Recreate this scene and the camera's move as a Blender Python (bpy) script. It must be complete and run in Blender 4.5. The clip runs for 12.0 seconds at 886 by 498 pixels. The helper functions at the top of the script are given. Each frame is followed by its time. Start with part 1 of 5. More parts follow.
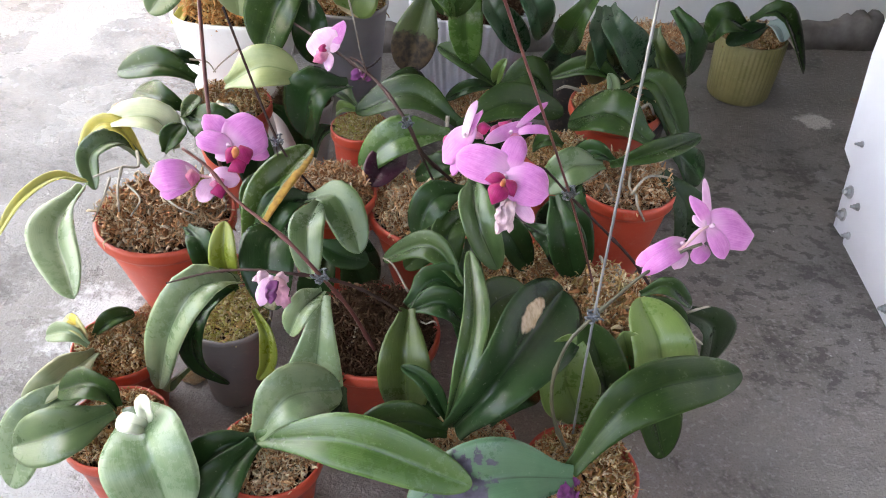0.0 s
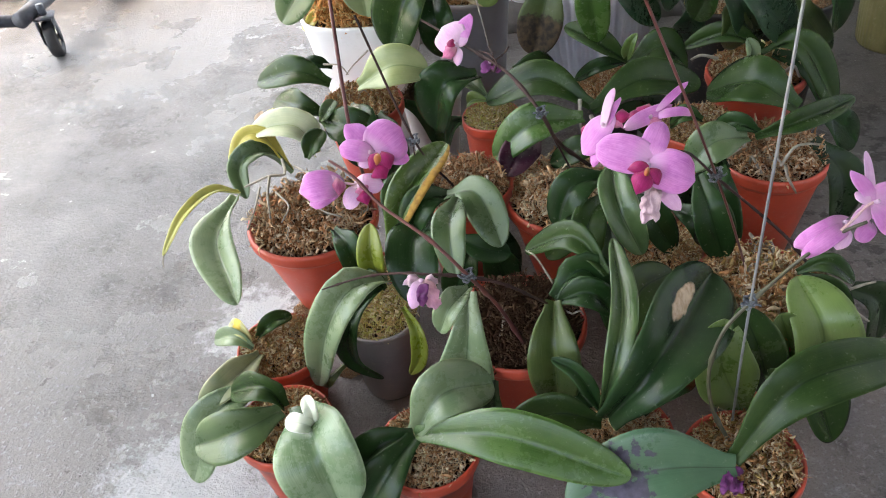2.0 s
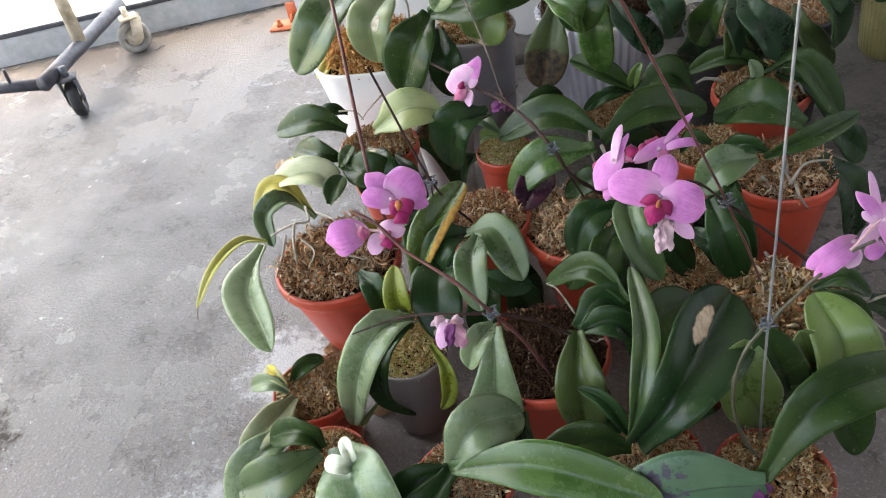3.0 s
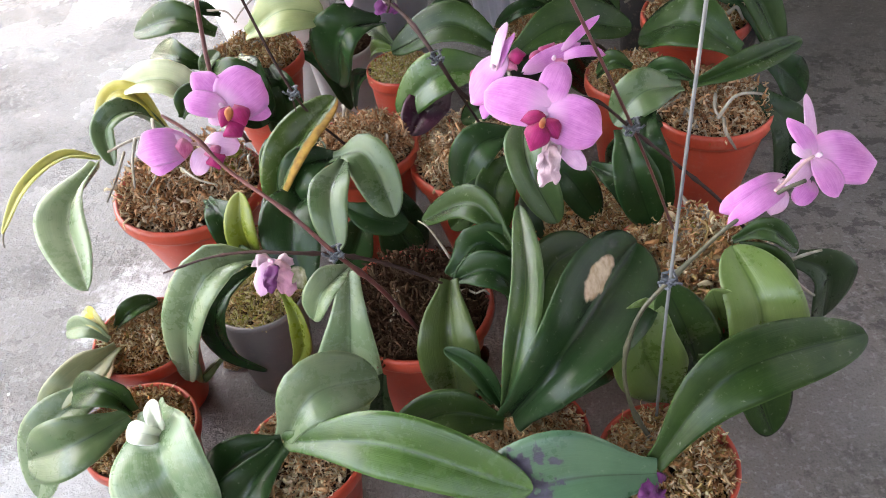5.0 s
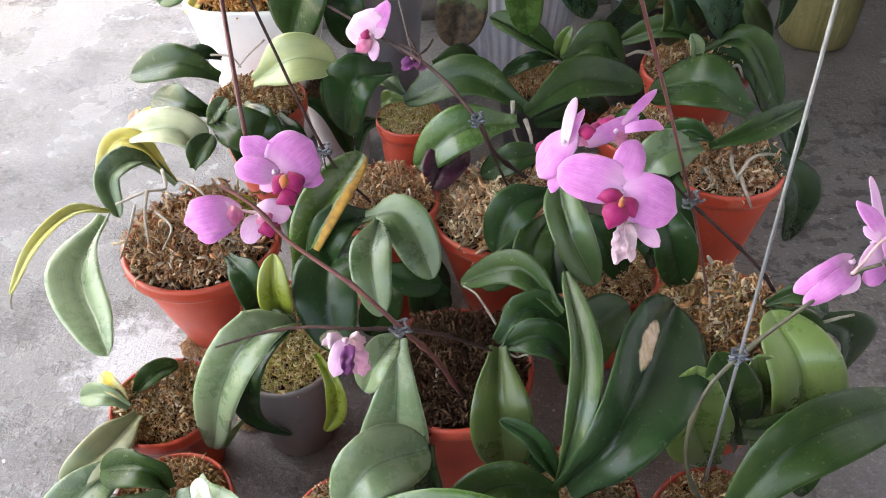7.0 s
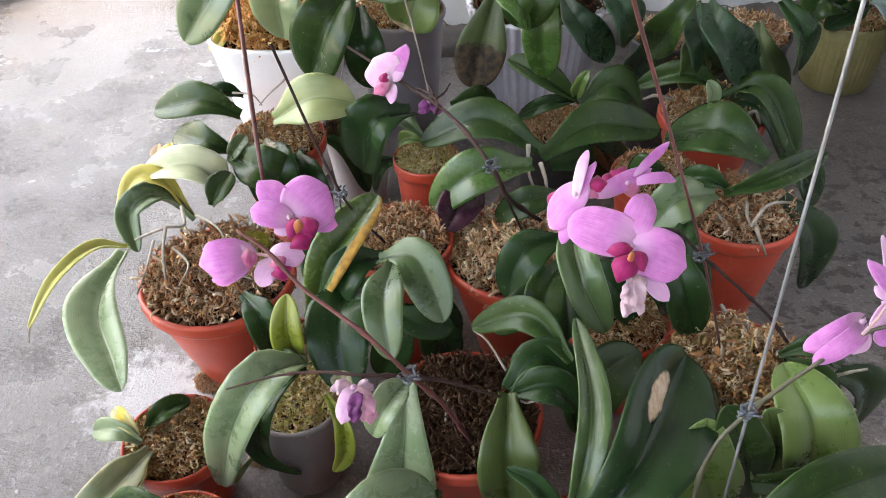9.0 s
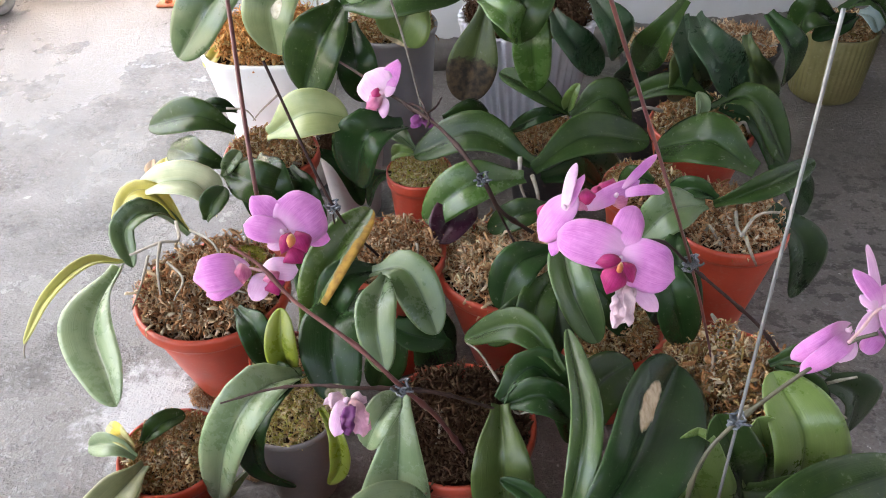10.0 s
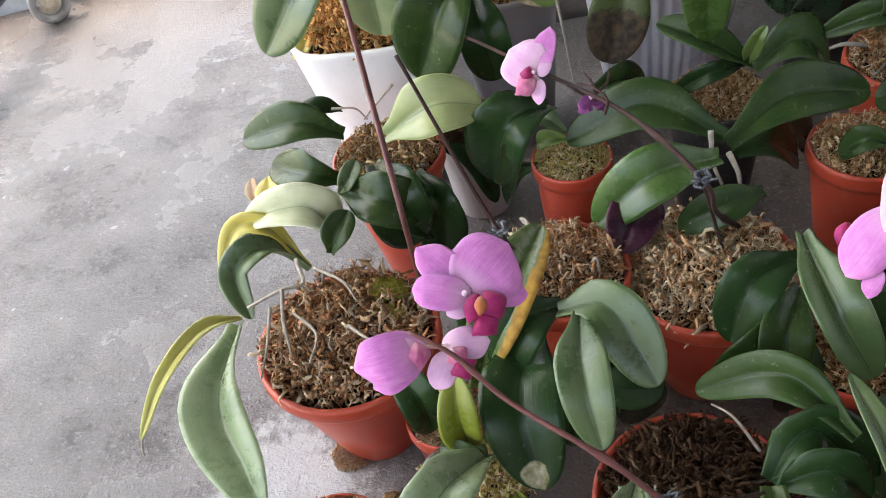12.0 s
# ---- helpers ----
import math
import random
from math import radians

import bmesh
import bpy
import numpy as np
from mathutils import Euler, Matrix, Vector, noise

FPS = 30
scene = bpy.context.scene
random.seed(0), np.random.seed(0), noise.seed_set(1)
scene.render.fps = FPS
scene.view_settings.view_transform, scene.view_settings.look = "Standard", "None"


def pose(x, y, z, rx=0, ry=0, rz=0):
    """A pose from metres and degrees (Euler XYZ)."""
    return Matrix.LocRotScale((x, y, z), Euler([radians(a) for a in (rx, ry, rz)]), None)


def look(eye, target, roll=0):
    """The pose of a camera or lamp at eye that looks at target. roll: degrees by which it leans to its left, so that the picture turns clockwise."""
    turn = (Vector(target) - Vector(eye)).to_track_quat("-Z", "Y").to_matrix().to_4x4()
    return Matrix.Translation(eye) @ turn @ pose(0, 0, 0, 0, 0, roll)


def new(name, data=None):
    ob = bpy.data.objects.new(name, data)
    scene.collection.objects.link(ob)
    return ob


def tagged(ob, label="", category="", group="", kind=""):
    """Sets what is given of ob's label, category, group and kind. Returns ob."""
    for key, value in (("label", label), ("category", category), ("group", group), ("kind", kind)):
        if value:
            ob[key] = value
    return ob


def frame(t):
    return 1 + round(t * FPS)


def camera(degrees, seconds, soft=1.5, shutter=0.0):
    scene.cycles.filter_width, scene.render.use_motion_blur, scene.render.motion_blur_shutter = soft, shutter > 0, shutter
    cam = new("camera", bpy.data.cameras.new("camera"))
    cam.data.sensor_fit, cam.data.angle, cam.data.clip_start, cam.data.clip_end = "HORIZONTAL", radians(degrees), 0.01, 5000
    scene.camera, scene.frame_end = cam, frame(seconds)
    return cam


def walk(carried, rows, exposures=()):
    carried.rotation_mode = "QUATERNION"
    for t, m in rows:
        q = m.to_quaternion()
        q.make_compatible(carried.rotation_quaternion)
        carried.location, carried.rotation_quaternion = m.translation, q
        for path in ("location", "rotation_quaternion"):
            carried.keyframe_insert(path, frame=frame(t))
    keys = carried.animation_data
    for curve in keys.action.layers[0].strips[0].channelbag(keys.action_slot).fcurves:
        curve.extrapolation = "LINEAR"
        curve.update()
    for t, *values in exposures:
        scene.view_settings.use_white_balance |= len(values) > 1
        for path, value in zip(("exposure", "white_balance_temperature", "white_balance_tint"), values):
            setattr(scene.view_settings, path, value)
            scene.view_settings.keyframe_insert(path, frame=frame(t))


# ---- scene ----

# ---- camera ----
cam = camera(57.2, 12.0, soft=1.0)
PATH = [
    (0, (0.073, 0.064, 0.894), (0.024, 1.627, -0.354), 3.2),
    (0.5, (0.074, 0.067, 0.872), (-0.057, 1.568, -0.443), 1.1),
    (1, (0.083, 0.105, 0.866), (-0.08, 1.567, -0.489), -2.3),
    (1.2, (0.08, 0.115, 0.867), (-0.161, 1.545, -0.511), -4.6),
    (1.5, (0.08, 0.115, 0.877), (-0.219, 1.529, -0.505), -6.3),
    (2, (0.056, 0.074, 0.919), (-0.304, 1.559, -0.372), -7.8),
    (2.5, (0.056, 0.043, 0.975), (-0.414, 1.579, -0.216), -11.5),
    (3, (0.06, 0.06, 0.956), (-0.348, 1.576, -0.284), -12.2),
    (3.2, (0.066, 0.058, 0.958), (-0.323, 1.58, -0.281), -11.7),
    (4.8, (0.122, 0.157, 0.838), (-0.215, 1.636, -0.466), -9.7),
    (5, (0.123, 0.201, 0.815), (-0.161, 1.641, -0.543), -7.2),
    (5.5, (0.089, 0.228, 0.78), (0.002, 1.662, -0.611), -0.8),
    (6, (0.017, 0.221, 0.807), (0.012, 1.69, -0.55), 2.1),
    (6.5, (-0.004, 0.22, 0.826), (-0.102, 1.7, -0.516), 0.4),
    (7, (-0.003, 0.232, 0.853), (-0.104, 1.715, -0.485), -2.2),
    (7.5, (-0.002, 0.254, 0.87), (-0.079, 1.785, -0.416), -3.3),
    (7.7, (-0.006, 0.253, 0.87), (-0.1, 1.791, -0.405), -3.1),
    (9.3, (0.006, 0.24, 0.872), (-0.154, 1.754, -0.425), -2.5),
    (9.5, (0.005, 0.241, 0.872), (-0.161, 1.752, -0.429), -3.5),
    (10, (0.01, 0.236, 0.878), (-0.132, 1.777, -0.39), -2.4),
    (10.5, (0.007, 0.232, 0.878), (-0.154, 1.771, -0.389), -2.4),
    (11, (-0.025, 0.238, 0.863), (-0.23, 1.74, -0.441), -4.8),
    (11.5, (-0.022, 0.317, 0.857), (-0.433, 1.855, -0.354), -9.7),
    (12, (-0.12, 0.442, 0.811), (-0.438, 1.889, -0.533), -13.1),
]
EXPOSURES = [(t, stops + 0.62, 7450 if 1.9 < t < 3.5 else 7500 if t < 9 else 7500, 8 if 1.9 < t < 3.5 else 11) for t, stops in ((0.0, 3.22), (1.0, 3.08), (1.5, 2.98), (2.0, 2.92), (2.5, 2.67), (3.2, 2.82), (4.8, 3.12), (5.5, 3.55), (7.0, 3.2), (7.7, 3.06), (9.3, 3.08), (11.0, 3.08), (11.5, 2.68), (12.0, 2.84))]
walk(cam, [(t, look(eye, target, roll)) for t, eye, target, roll in PATH], EXPOSURES)

# ---- light: an overcast sky over a roofed porch, open towards the yard ----
SUN_ELEVATION, SUN_AZIMUTH = 74.0, 300.0
world = bpy.data.worlds.new("overcast_sky")
scene.world = world
world.use_nodes = True
wn = world.node_tree.nodes
sky = wn.new("ShaderNodeTexSky")
sky.sky_type, sky.sun_disc = "NISHITA", False
sky.sun_elevation, sky.sun_rotation = radians(SUN_ELEVATION), radians(SUN_AZIMUTH)
sky.air_density, sky.dust_density, sky.ozone_density = 1.0, 6.0, 0.6
world.node_tree.links.new(sky.outputs[0], wn["Background"].inputs[0])
wn["Background"].inputs[1].default_value = 0.15
sun_data = bpy.data.lights.new("sun", "SUN")
sun_data.energy, sun_data.angle, sun_data.color = 1.5, radians(15), (1.0, 0.95, 0.88)
sun = new("sun", sun_data)
sa, se = radians(SUN_AZIMUTH), radians(SUN_ELEVATION)
sun.matrix_world = look((0, 0, 6), (-math.sin(sa) * math.cos(se), -math.cos(sa) * math.cos(se), 6 - math.sin(se)))


# ---- materials ----
class Nodes:
    """A small helper round one node tree."""

    def __init__(self, name):
        self.mat = bpy.data.materials.new(name)
        self.mat.use_nodes = True
        self.tree = self.mat.node_tree
        self.bsdf = self.tree.nodes["Principled BSDF"]

    def add(self, kind, **inputs):
        node = self.tree.nodes.new(kind)
        for key, value in inputs.items():
            self.plug(node, key.replace("_", " "), value)
        return node

    def plug(self, node, key, value):
        if isinstance(value, bpy.types.NodeSocket):
            self.tree.links.new(value, node.inputs[key])
        else:
            node.inputs[key].default_value = value

    def set(self, **inputs):
        for key, value in inputs.items():
            self.plug(self.bsdf, key.replace("_", " "), value)

    def coords(self, scale=(1, 1, 1), space="Object"):
        c = self.add("ShaderNodeTexCoord")
        m = self.add("ShaderNodeMapping", Scale=scale)
        self.tree.links.new(c.outputs[space], m.inputs["Vector"])
        return m.outputs[0]

    def noise(self, vector, scale, detail=4.0, rough=0.55):
        n = self.add("ShaderNodeTexNoise", Vector=vector, Scale=scale, Detail=detail, Roughness=rough)
        return n.outputs["Fac"]

    def ramp(self, value, *stops):
        r = self.add("ShaderNodeValToRGB", Fac=value)
        el = r.color_ramp.elements
        while len(el) < len(stops):
            el.new(0.5)
        for e, (p, c) in zip(el, stops):
            e.position = p
            e.color = c if len(c) == 4 else (*c, 1)
        return r.outputs["Color"]

    def grey(self, value, *stops):
        return self.ramp(value, *[(p, (v, v, v)) for p, v in stops])

    def mix(self, fac, a, b, blend="MIX"):
        m = self.tree.nodes.new("ShaderNodeMix")
        m.data_type, m.blend_type = "RGBA", blend
        for i, v in ((0, fac), (6, a), (7, b)):
            if isinstance(v, bpy.types.NodeSocket):
                self.tree.links.new(v, m.inputs[i])
            else:
                m.inputs[i].default_value = (*v, 1) if isinstance(v, tuple) and len(v) == 3 else v
        return m.outputs[2]

    def math(self, op, a, b=0.0):
        m = self.tree.nodes.new("ShaderNodeMath")
        m.operation = op
        for i, v in ((0, a), (1, b)):
            if isinstance(v, bpy.types.NodeSocket):
                self.tree.links.new(v, m.inputs[i])
            else:
                m.inputs[i].default_value = v
        return m.outputs[0]

    def bump(self, height, strength=0.3, distance=0.002):
        b = self.add("ShaderNodeBump", Height=height, Strength=strength, Distance=distance)
        self.tree.links.new(b.outputs[0], self.bsdf.inputs["Normal"])

    def random(self):
        return self.add("ShaderNodeObjectInfo").outputs["Random"]


def simple(name, dark, light, rough=0.5, scale=40.0, metal=0.0, bump=0.2, coat=0.0, spec=0.4):
    n = Nodes(name)
    v = n.coords()
    a = n.noise(v, scale)
    b = n.noise(v, scale * 0.12, 3)
    n.set(Base_Color=n.ramp(n.mix(0.5, a, b), (0.35, dark), (0.65, light)), Metallic=metal, Coat_Weight=coat, Specular_IOR_Level=spec)
    n.set(Roughness=n.grey(b, (0.3, rough * 0.8), (0.7, min(1, rough * 1.25))))
    n.bump(n.noise(v, scale * 4, 3), bump, 0.001)
    return n.mat


def leaf_material(name, dark, light, rib, rough=0.38, patch="", patch_colors=()):
    """Orchid leaf: u runs from base to tip, v across; midrib, long veins, dust, and where asked a patch of decay."""
    n = Nodes("leaf_" + name)
    uv = n.coords(space="UV")
    sep = n.add("ShaderNodeSeparateXYZ", Vector=uv)
    u, v = sep.outputs[0], sep.outputs[1]
    veins = n.noise(n.coords((1.2, 26, 1), "UV"), 2.2, 3)
    blot = n.noise(n.coords(), 22, 4)
    dust = n.noise(n.coords(), 160, 5, 0.7)
    tone = n.math("ADD", n.math("MULTIPLY", veins, 0.26), n.math("MULTIPLY", blot, 0.74))
    base = n.ramp(tone, (0.36, dark), (0.66, light))
    hue = n.math("MULTIPLY", n.random(), 0.5)
    base = n.mix(n.math("ADD", hue, 0.0), base, n.mix(0.6, base, tuple(c * 1.35 for c in light)))
    centre = n.math("ABSOLUTE", n.math("SUBTRACT", v, 0.5))
    ribf = n.grey(centre, (0.0, 0.9), (0.022, 0.0))
    base = n.mix(ribf, base, rib)
    edge = n.grey(centre, (0.47, 0.0), (0.5, 0.55))
    base = n.mix(edge, base, tuple(min(1, c * 1.9 + 0.01) for c in light))
    specks = n.grey(dust, (0.615, 0.0), (0.73, 0.20))
    base = n.mix(specks, base, (0.34, 0.36, 0.30))
    roughness = n.grey(n.mix(0.4, blot, dust), (0.35, rough * 0.66), (0.7, rough * 1.05))
    if patch:
        cu, cv, su, sv, wob = patch_shape[patch]
        du = n.math("DIVIDE", n.math("SUBTRACT", u, cu), su)
        dv = n.math("DIVIDE", n.math("SUBTRACT", v, cv), sv)
        d = n.math("SQRT", n.math("ADD", n.math("MULTIPLY", du, du), n.math("MULTIPLY", dv, dv)))
        d = n.math("ADD", d, n.math("MULTIPLY", n.math("SUBTRACT", n.noise(n.coords(), 60, 4), 0.5), wob))
        inside = n.grey(d, (0.9, 1.0), (1.0, 0.0))
        pc = n.ramp(n.noise(n.coords(), 90, 5), (0.35, patch_colors[0]), (0.65, patch_colors[1]))
        rim = n.mix(n.grey(d, (0.8, 0.0), (0.95, 0.7)), pc, patch_colors[2])
        base = n.mix(inside, base, rim)
        roughness = n.mix(inside, roughness, (0.8, 0.8, 0.8))
    n.set(Base_Color=base, Roughness=roughness, Specular_IOR_Level=0.20 if light[1] < 0.06 else 0.36 if light[1] < 0.10 else 0.50)
    n.bump(n.math("ADD", n.math("MULTIPLY", veins, 0.7), n.math("ADD", n.math("MULTIPLY", dust, 0.15), n.math("MULTIPLY", blot, 0.6))), 0.30, 0.0014)
    return n.mat


patch_shape = {"scar": (0.66, 0.34, 0.14, 0.125, 0.6), "stain": (0.68, 0.5, 0.19, 0.40, 3.0), "rot": (0.86, 0.5, 0.34, 0.9, 0.7),
               "ring": (0.56, 0.40, 0.075, 0.13, 0.35), "tan": (1.0, 0.5, 0.10, 0.8, 0.6), "frayed": (0.93, 0.62, 0.10, 0.30, 0.9), "yellowedge": (0.6, 1.0, 0.62, 0.26, 0.9),
               "lemon": (0.62, 0.7, 0.2, 0.5, 0.8)}
LEAF = {}
for name, dark, light, rib, rough in (
        ("mid", (0.010, 0.028, 0.007), (0.030, 0.058, 0.015), (0.010, 0.024, 0.007), 0.29),
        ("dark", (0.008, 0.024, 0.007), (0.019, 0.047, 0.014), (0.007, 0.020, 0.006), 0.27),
        # black: dark leaves, plus added ones that stand for shade in the gaps
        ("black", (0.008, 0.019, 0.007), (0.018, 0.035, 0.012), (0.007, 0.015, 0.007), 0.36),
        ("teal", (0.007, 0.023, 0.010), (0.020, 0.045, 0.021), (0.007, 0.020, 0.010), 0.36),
        ("light", (0.062, 0.113, 0.022), (0.116, 0.177, 0.048), (0.051, 0.095, 0.019), 0.36),
        ("bright", (0.023, 0.064, 0.013), (0.058, 0.118, 0.026), (0.021, 0.055, 0.011), 0.32),
        ("glossy", (0.026, 0.062, 0.019), (0.068, 0.114, 0.040), (0.095, 0.143, 0.045), 0.24),
        ("glossygreen", (0.034, 0.073, 0.022), (0.073, 0.123, 0.046), (0.014, 0.037, 0.011), 0.28),
        # pale tones hold part of the sky's sheen in their colour
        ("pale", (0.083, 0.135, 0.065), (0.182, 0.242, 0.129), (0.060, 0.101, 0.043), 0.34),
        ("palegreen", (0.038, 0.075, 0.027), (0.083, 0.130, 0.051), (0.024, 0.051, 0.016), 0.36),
        ("palelight", (0.119, 0.170, 0.056), (0.263, 0.296, 0.130), (0.111, 0.159, 0.054), 0.40),
        ("veined", (0.015, 0.036, 0.008), (0.055, 0.081, 0.020), (0.077, 0.108, 0.026), 0.38),
        ("olive", (0.095, 0.132, 0.012), (0.175, 0.206, 0.026), (0.087, 0.112, 0.012), 0.36),
        ("yellow", (0.280, 0.250, 0.035), (0.540, 0.470, 0.110), (0.240, 0.230, 0.040), 0.42),
        ("yellowish", (0.248, 0.237, 0.030), (0.429, 0.429, 0.117), (0.233, 0.212, 0.034), 0.42),
        ("white", (0.400, 0.460, 0.340), (0.640, 0.680, 0.560), (0.340, 0.400, 0.280), 0.45),
        ("sky", (0.200, 0.290, 0.270), (0.340, 0.420, 0.400), (0.140, 0.220, 0.190), 0.35),
        # dusty and cream: dust or own colour, with white sky sheen mixed in
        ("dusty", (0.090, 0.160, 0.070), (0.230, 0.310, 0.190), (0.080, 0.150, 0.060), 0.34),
        ("cream", (0.260, 0.320, 0.160), (0.560, 0.590, 0.400), (0.220, 0.300, 0.120), 0.40),
        ("wan", (0.150, 0.180, 0.085), (0.330, 0.340, 0.190), (0.170, 0.150, 0.080), 0.42),
        ("purple", (0.018, 0.006, 0.012), (0.050, 0.014, 0.026), (0.020, 0.006, 0.012), 0.35),
        ("dry", (0.150, 0.085, 0.035), (0.300, 0.190, 0.090), (0.120, 0.070, 0.030), 0.7)):
    LEAF[name] = leaf_material(name, dark, light, rib, rough)
LEAF["scar"] = leaf_material("scar", (0.009, 0.025, 0.009), (0.022, 0.050, 0.017), (0.008, 0.020, 0.008), 0.27, "scar",
                             ((0.460, 0.330, 0.210), (0.700, 0.580, 0.430), (0.160, 0.090, 0.045)))
LEAF["stain"] = leaf_material("stain", (0.030, 0.080, 0.040), (0.070, 0.145, 0.080), (0.022, 0.048, 0.018), 0.38, "stain",
                              ((0.030, 0.026, 0.045), (0.075, 0.068, 0.100), (0.050, 0.060, 0.060)))
LEAF["rot"] = leaf_material("rot", (0.034, 0.062, 0.017), (0.073, 0.106, 0.030), (0.034, 0.058, 0.013), 0.45, "rot",
                            ((0.018, 0.014, 0.010), (0.095, 0.062, 0.032), (0.030, 0.030, 0.015)))
LEAF["ring"] = leaf_material("ring", (0.095, 0.144, 0.066), (0.202, 0.245, 0.119), (0.090, 0.134, 0.053), 0.4, "ring",
                             ((0.300, 0.280, 0.200), (0.560, 0.540, 0.440), (0.050, 0.036, 0.018)))
LEAF["ragged"] = leaf_material("ragged", (0.067, 0.120, 0.030), (0.134, 0.192, 0.053), (0.056, 0.106, 0.026), 0.4, "tan",
                               ((0.300, 0.240, 0.140), (0.480, 0.400, 0.260), (0.200, 0.170, 0.070)))
LEAF["torn"] = leaf_material("torn", (0.008, 0.024, 0.007), (0.019, 0.047, 0.014), (0.007, 0.020, 0.006), 0.3, "frayed",
                             ((0.110, 0.130, 0.030), (0.520, 0.470, 0.370), (0.060, 0.085, 0.020)))
LEAF["twotone"] = leaf_material("twotone", (0.030, 0.066, 0.014), (0.070, 0.116, 0.026), (0.040, 0.080, 0.012), 0.32, "yellowedge",
                                ((0.190, 0.095, 0.012), (0.380, 0.225, 0.030), (0.130, 0.130, 0.014)))
LEAF["paleyel"] = leaf_material("paleyel", (0.258, 0.269, 0.099), (0.470, 0.432, 0.191), (0.224, 0.230, 0.066), 0.45, "lemon",
                                ((0.420, 0.320, 0.030), (0.600, 0.500, 0.100), (0.360, 0.340, 0.120)))


def pot_material(name, dark, light, rough=0.42, dirt=(0.30, 0.24, 0.19), dirty=0.35, scale=1.0):
    n = Nodes("pot_" + name)
    v = n.coords()
    big = n.noise(v, 14 * scale, 4)
    fine = n.noise(v, 170, 4)
    base = n.ramp(big, (0.32, dark), (0.68, light))
    scuff = n.grey(n.mix(0.5, fine, n.noise(v, 45, 5, 0.7)), (0.54, 0.0), (0.66, dirty))
    n.set(Base_Color=n.mix(scuff, base, dirt), Roughness=n.grey(big, (0.3, rough * 0.85), (0.7, rough * 1.3)))
    n.bump(fine, 0.12, 0.0006)
    return n.mat


POT = {
    "red": pot_material("red", (0.37, 0.046, 0.022), (0.49, 0.070, 0.036), 0.36, (0.42, 0.25, 0.19), 0.22),
    "grey": pot_material("grey", (0.135, 0.118, 0.112), (0.190, 0.168, 0.160), 0.45),
    "ash": pot_material("ash", (0.42, 0.40, 0.40), (0.54, 0.52, 0.51), 0.4),
    "ash2": pot_material("ash2", (0.20, 0.19, 0.205), (0.27, 0.26, 0.275), 0.42),
    "white": pot_material("white", (0.80, 0.80, 0.80), (0.88, 0.88, 0.87), 0.22, (0.6, 0.58, 0.54), 0.2),
    "rib": pot_material("rib", (0.48, 0.49, 0.55), (0.60, 0.61, 0.67), 0.38, (0.35, 0.35, 0.36)),
    "charcoal": pot_material("charcoal", (0.018, 0.018, 0.018), (0.034, 0.033, 0.032), 0.5),
    "gold": pot_material("gold", (0.165, 0.148, 0.052), (0.265, 0.240, 0.105), 0.42, (0.36, 0.33, 0.20), 0.5),
}


def fibre_material(name, *colors):
    """Shreds of bark and moss: every shred takes its own tint."""
    n = Nodes("fibre_" + name)
    isl = n.add("ShaderNodeNewGeometry").outputs["Random Per Island"]
    stops = [(i / (len(colors) - 1), c) for i, c in enumerate(colors)]
    base = n.ramp(isl, *stops)
    fine = n.noise(n.coords(), 420, 4, 0.7)
    # low spots are darkened: shade between fibres put into the colour
    base = n.mix(n.grey(fine, (0.34, 0.7), (0.47, 0.0)), base, (0.036, 0.020, 0.010))
    n.set(Base_Color=base, Roughness=0.9, Specular_IOR_Level=0.06)
    n.bump(fine, 0.5, 0.0015)
    return n.mat


FIBRE = {
    "bark1": fibre_material("bark1", (0.141, 0.064, 0.026), (0.538, 0.275, 0.122), (0.230, 0.109, 0.046), (0.819, 0.538, 0.288), (0.243, 0.186, 0.051), (0.384, 0.192, 0.087), (0.850, 0.717, 0.435), (0.620, 0.520, 0.380), (0.360, 0.240, 0.130)),
    "bark2": fibre_material("bark2", (0.128, 0.054, 0.023), (0.371, 0.177, 0.082), (0.717, 0.422, 0.230), (0.192, 0.087, 0.036), (0.486, 0.256, 0.123), (0.819, 0.640, 0.422), (0.240, 0.130, 0.062), (0.660, 0.560, 0.410), (0.420, 0.290, 0.170)),
    "tuft": fibre_material("tuft", (0.130, 0.140, 0.016), (0.360, 0.340, 0.050), (0.210, 0.230, 0.030), (0.420, 0.340, 0.130)),
    "moss": fibre_material("moss", (0.201, 0.186, 0.037), (0.614, 0.384, 0.179), (0.439, 0.443, 0.097), (0.850, 0.740, 0.456), (0.184, 0.093, 0.045)),
    "dark": fibre_material("dark", (0.034, 0.017, 0.011), (0.099, 0.053, 0.030), (0.053, 0.028, 0.016), (0.181, 0.123, 0.075)),
    "pale": fibre_material("pale", (0.307, 0.151, 0.072), (0.845, 0.602, 0.365), (0.640, 0.358, 0.179), (0.850, 0.781, 0.525), (0.192, 0.090, 0.038), (0.512, 0.282, 0.141), (0.780, 0.690, 0.520), (0.560, 0.430, 0.270)),
    "rust": fibre_material("rust", (0.316, 0.123, 0.035), (0.799, 0.440, 0.166), (0.687, 0.300, 0.102), (0.799, 0.670, 0.331)),
}
SOIL = simple("soil", (0.020, 0.011, 0.006), (0.060, 0.032, 0.016), 0.95, 120, bump=0.8, spec=0.05)
ROOT = simple("aerial_root", (0.17, 0.145, 0.11), (0.38, 0.35, 0.29), 0.6, 120)


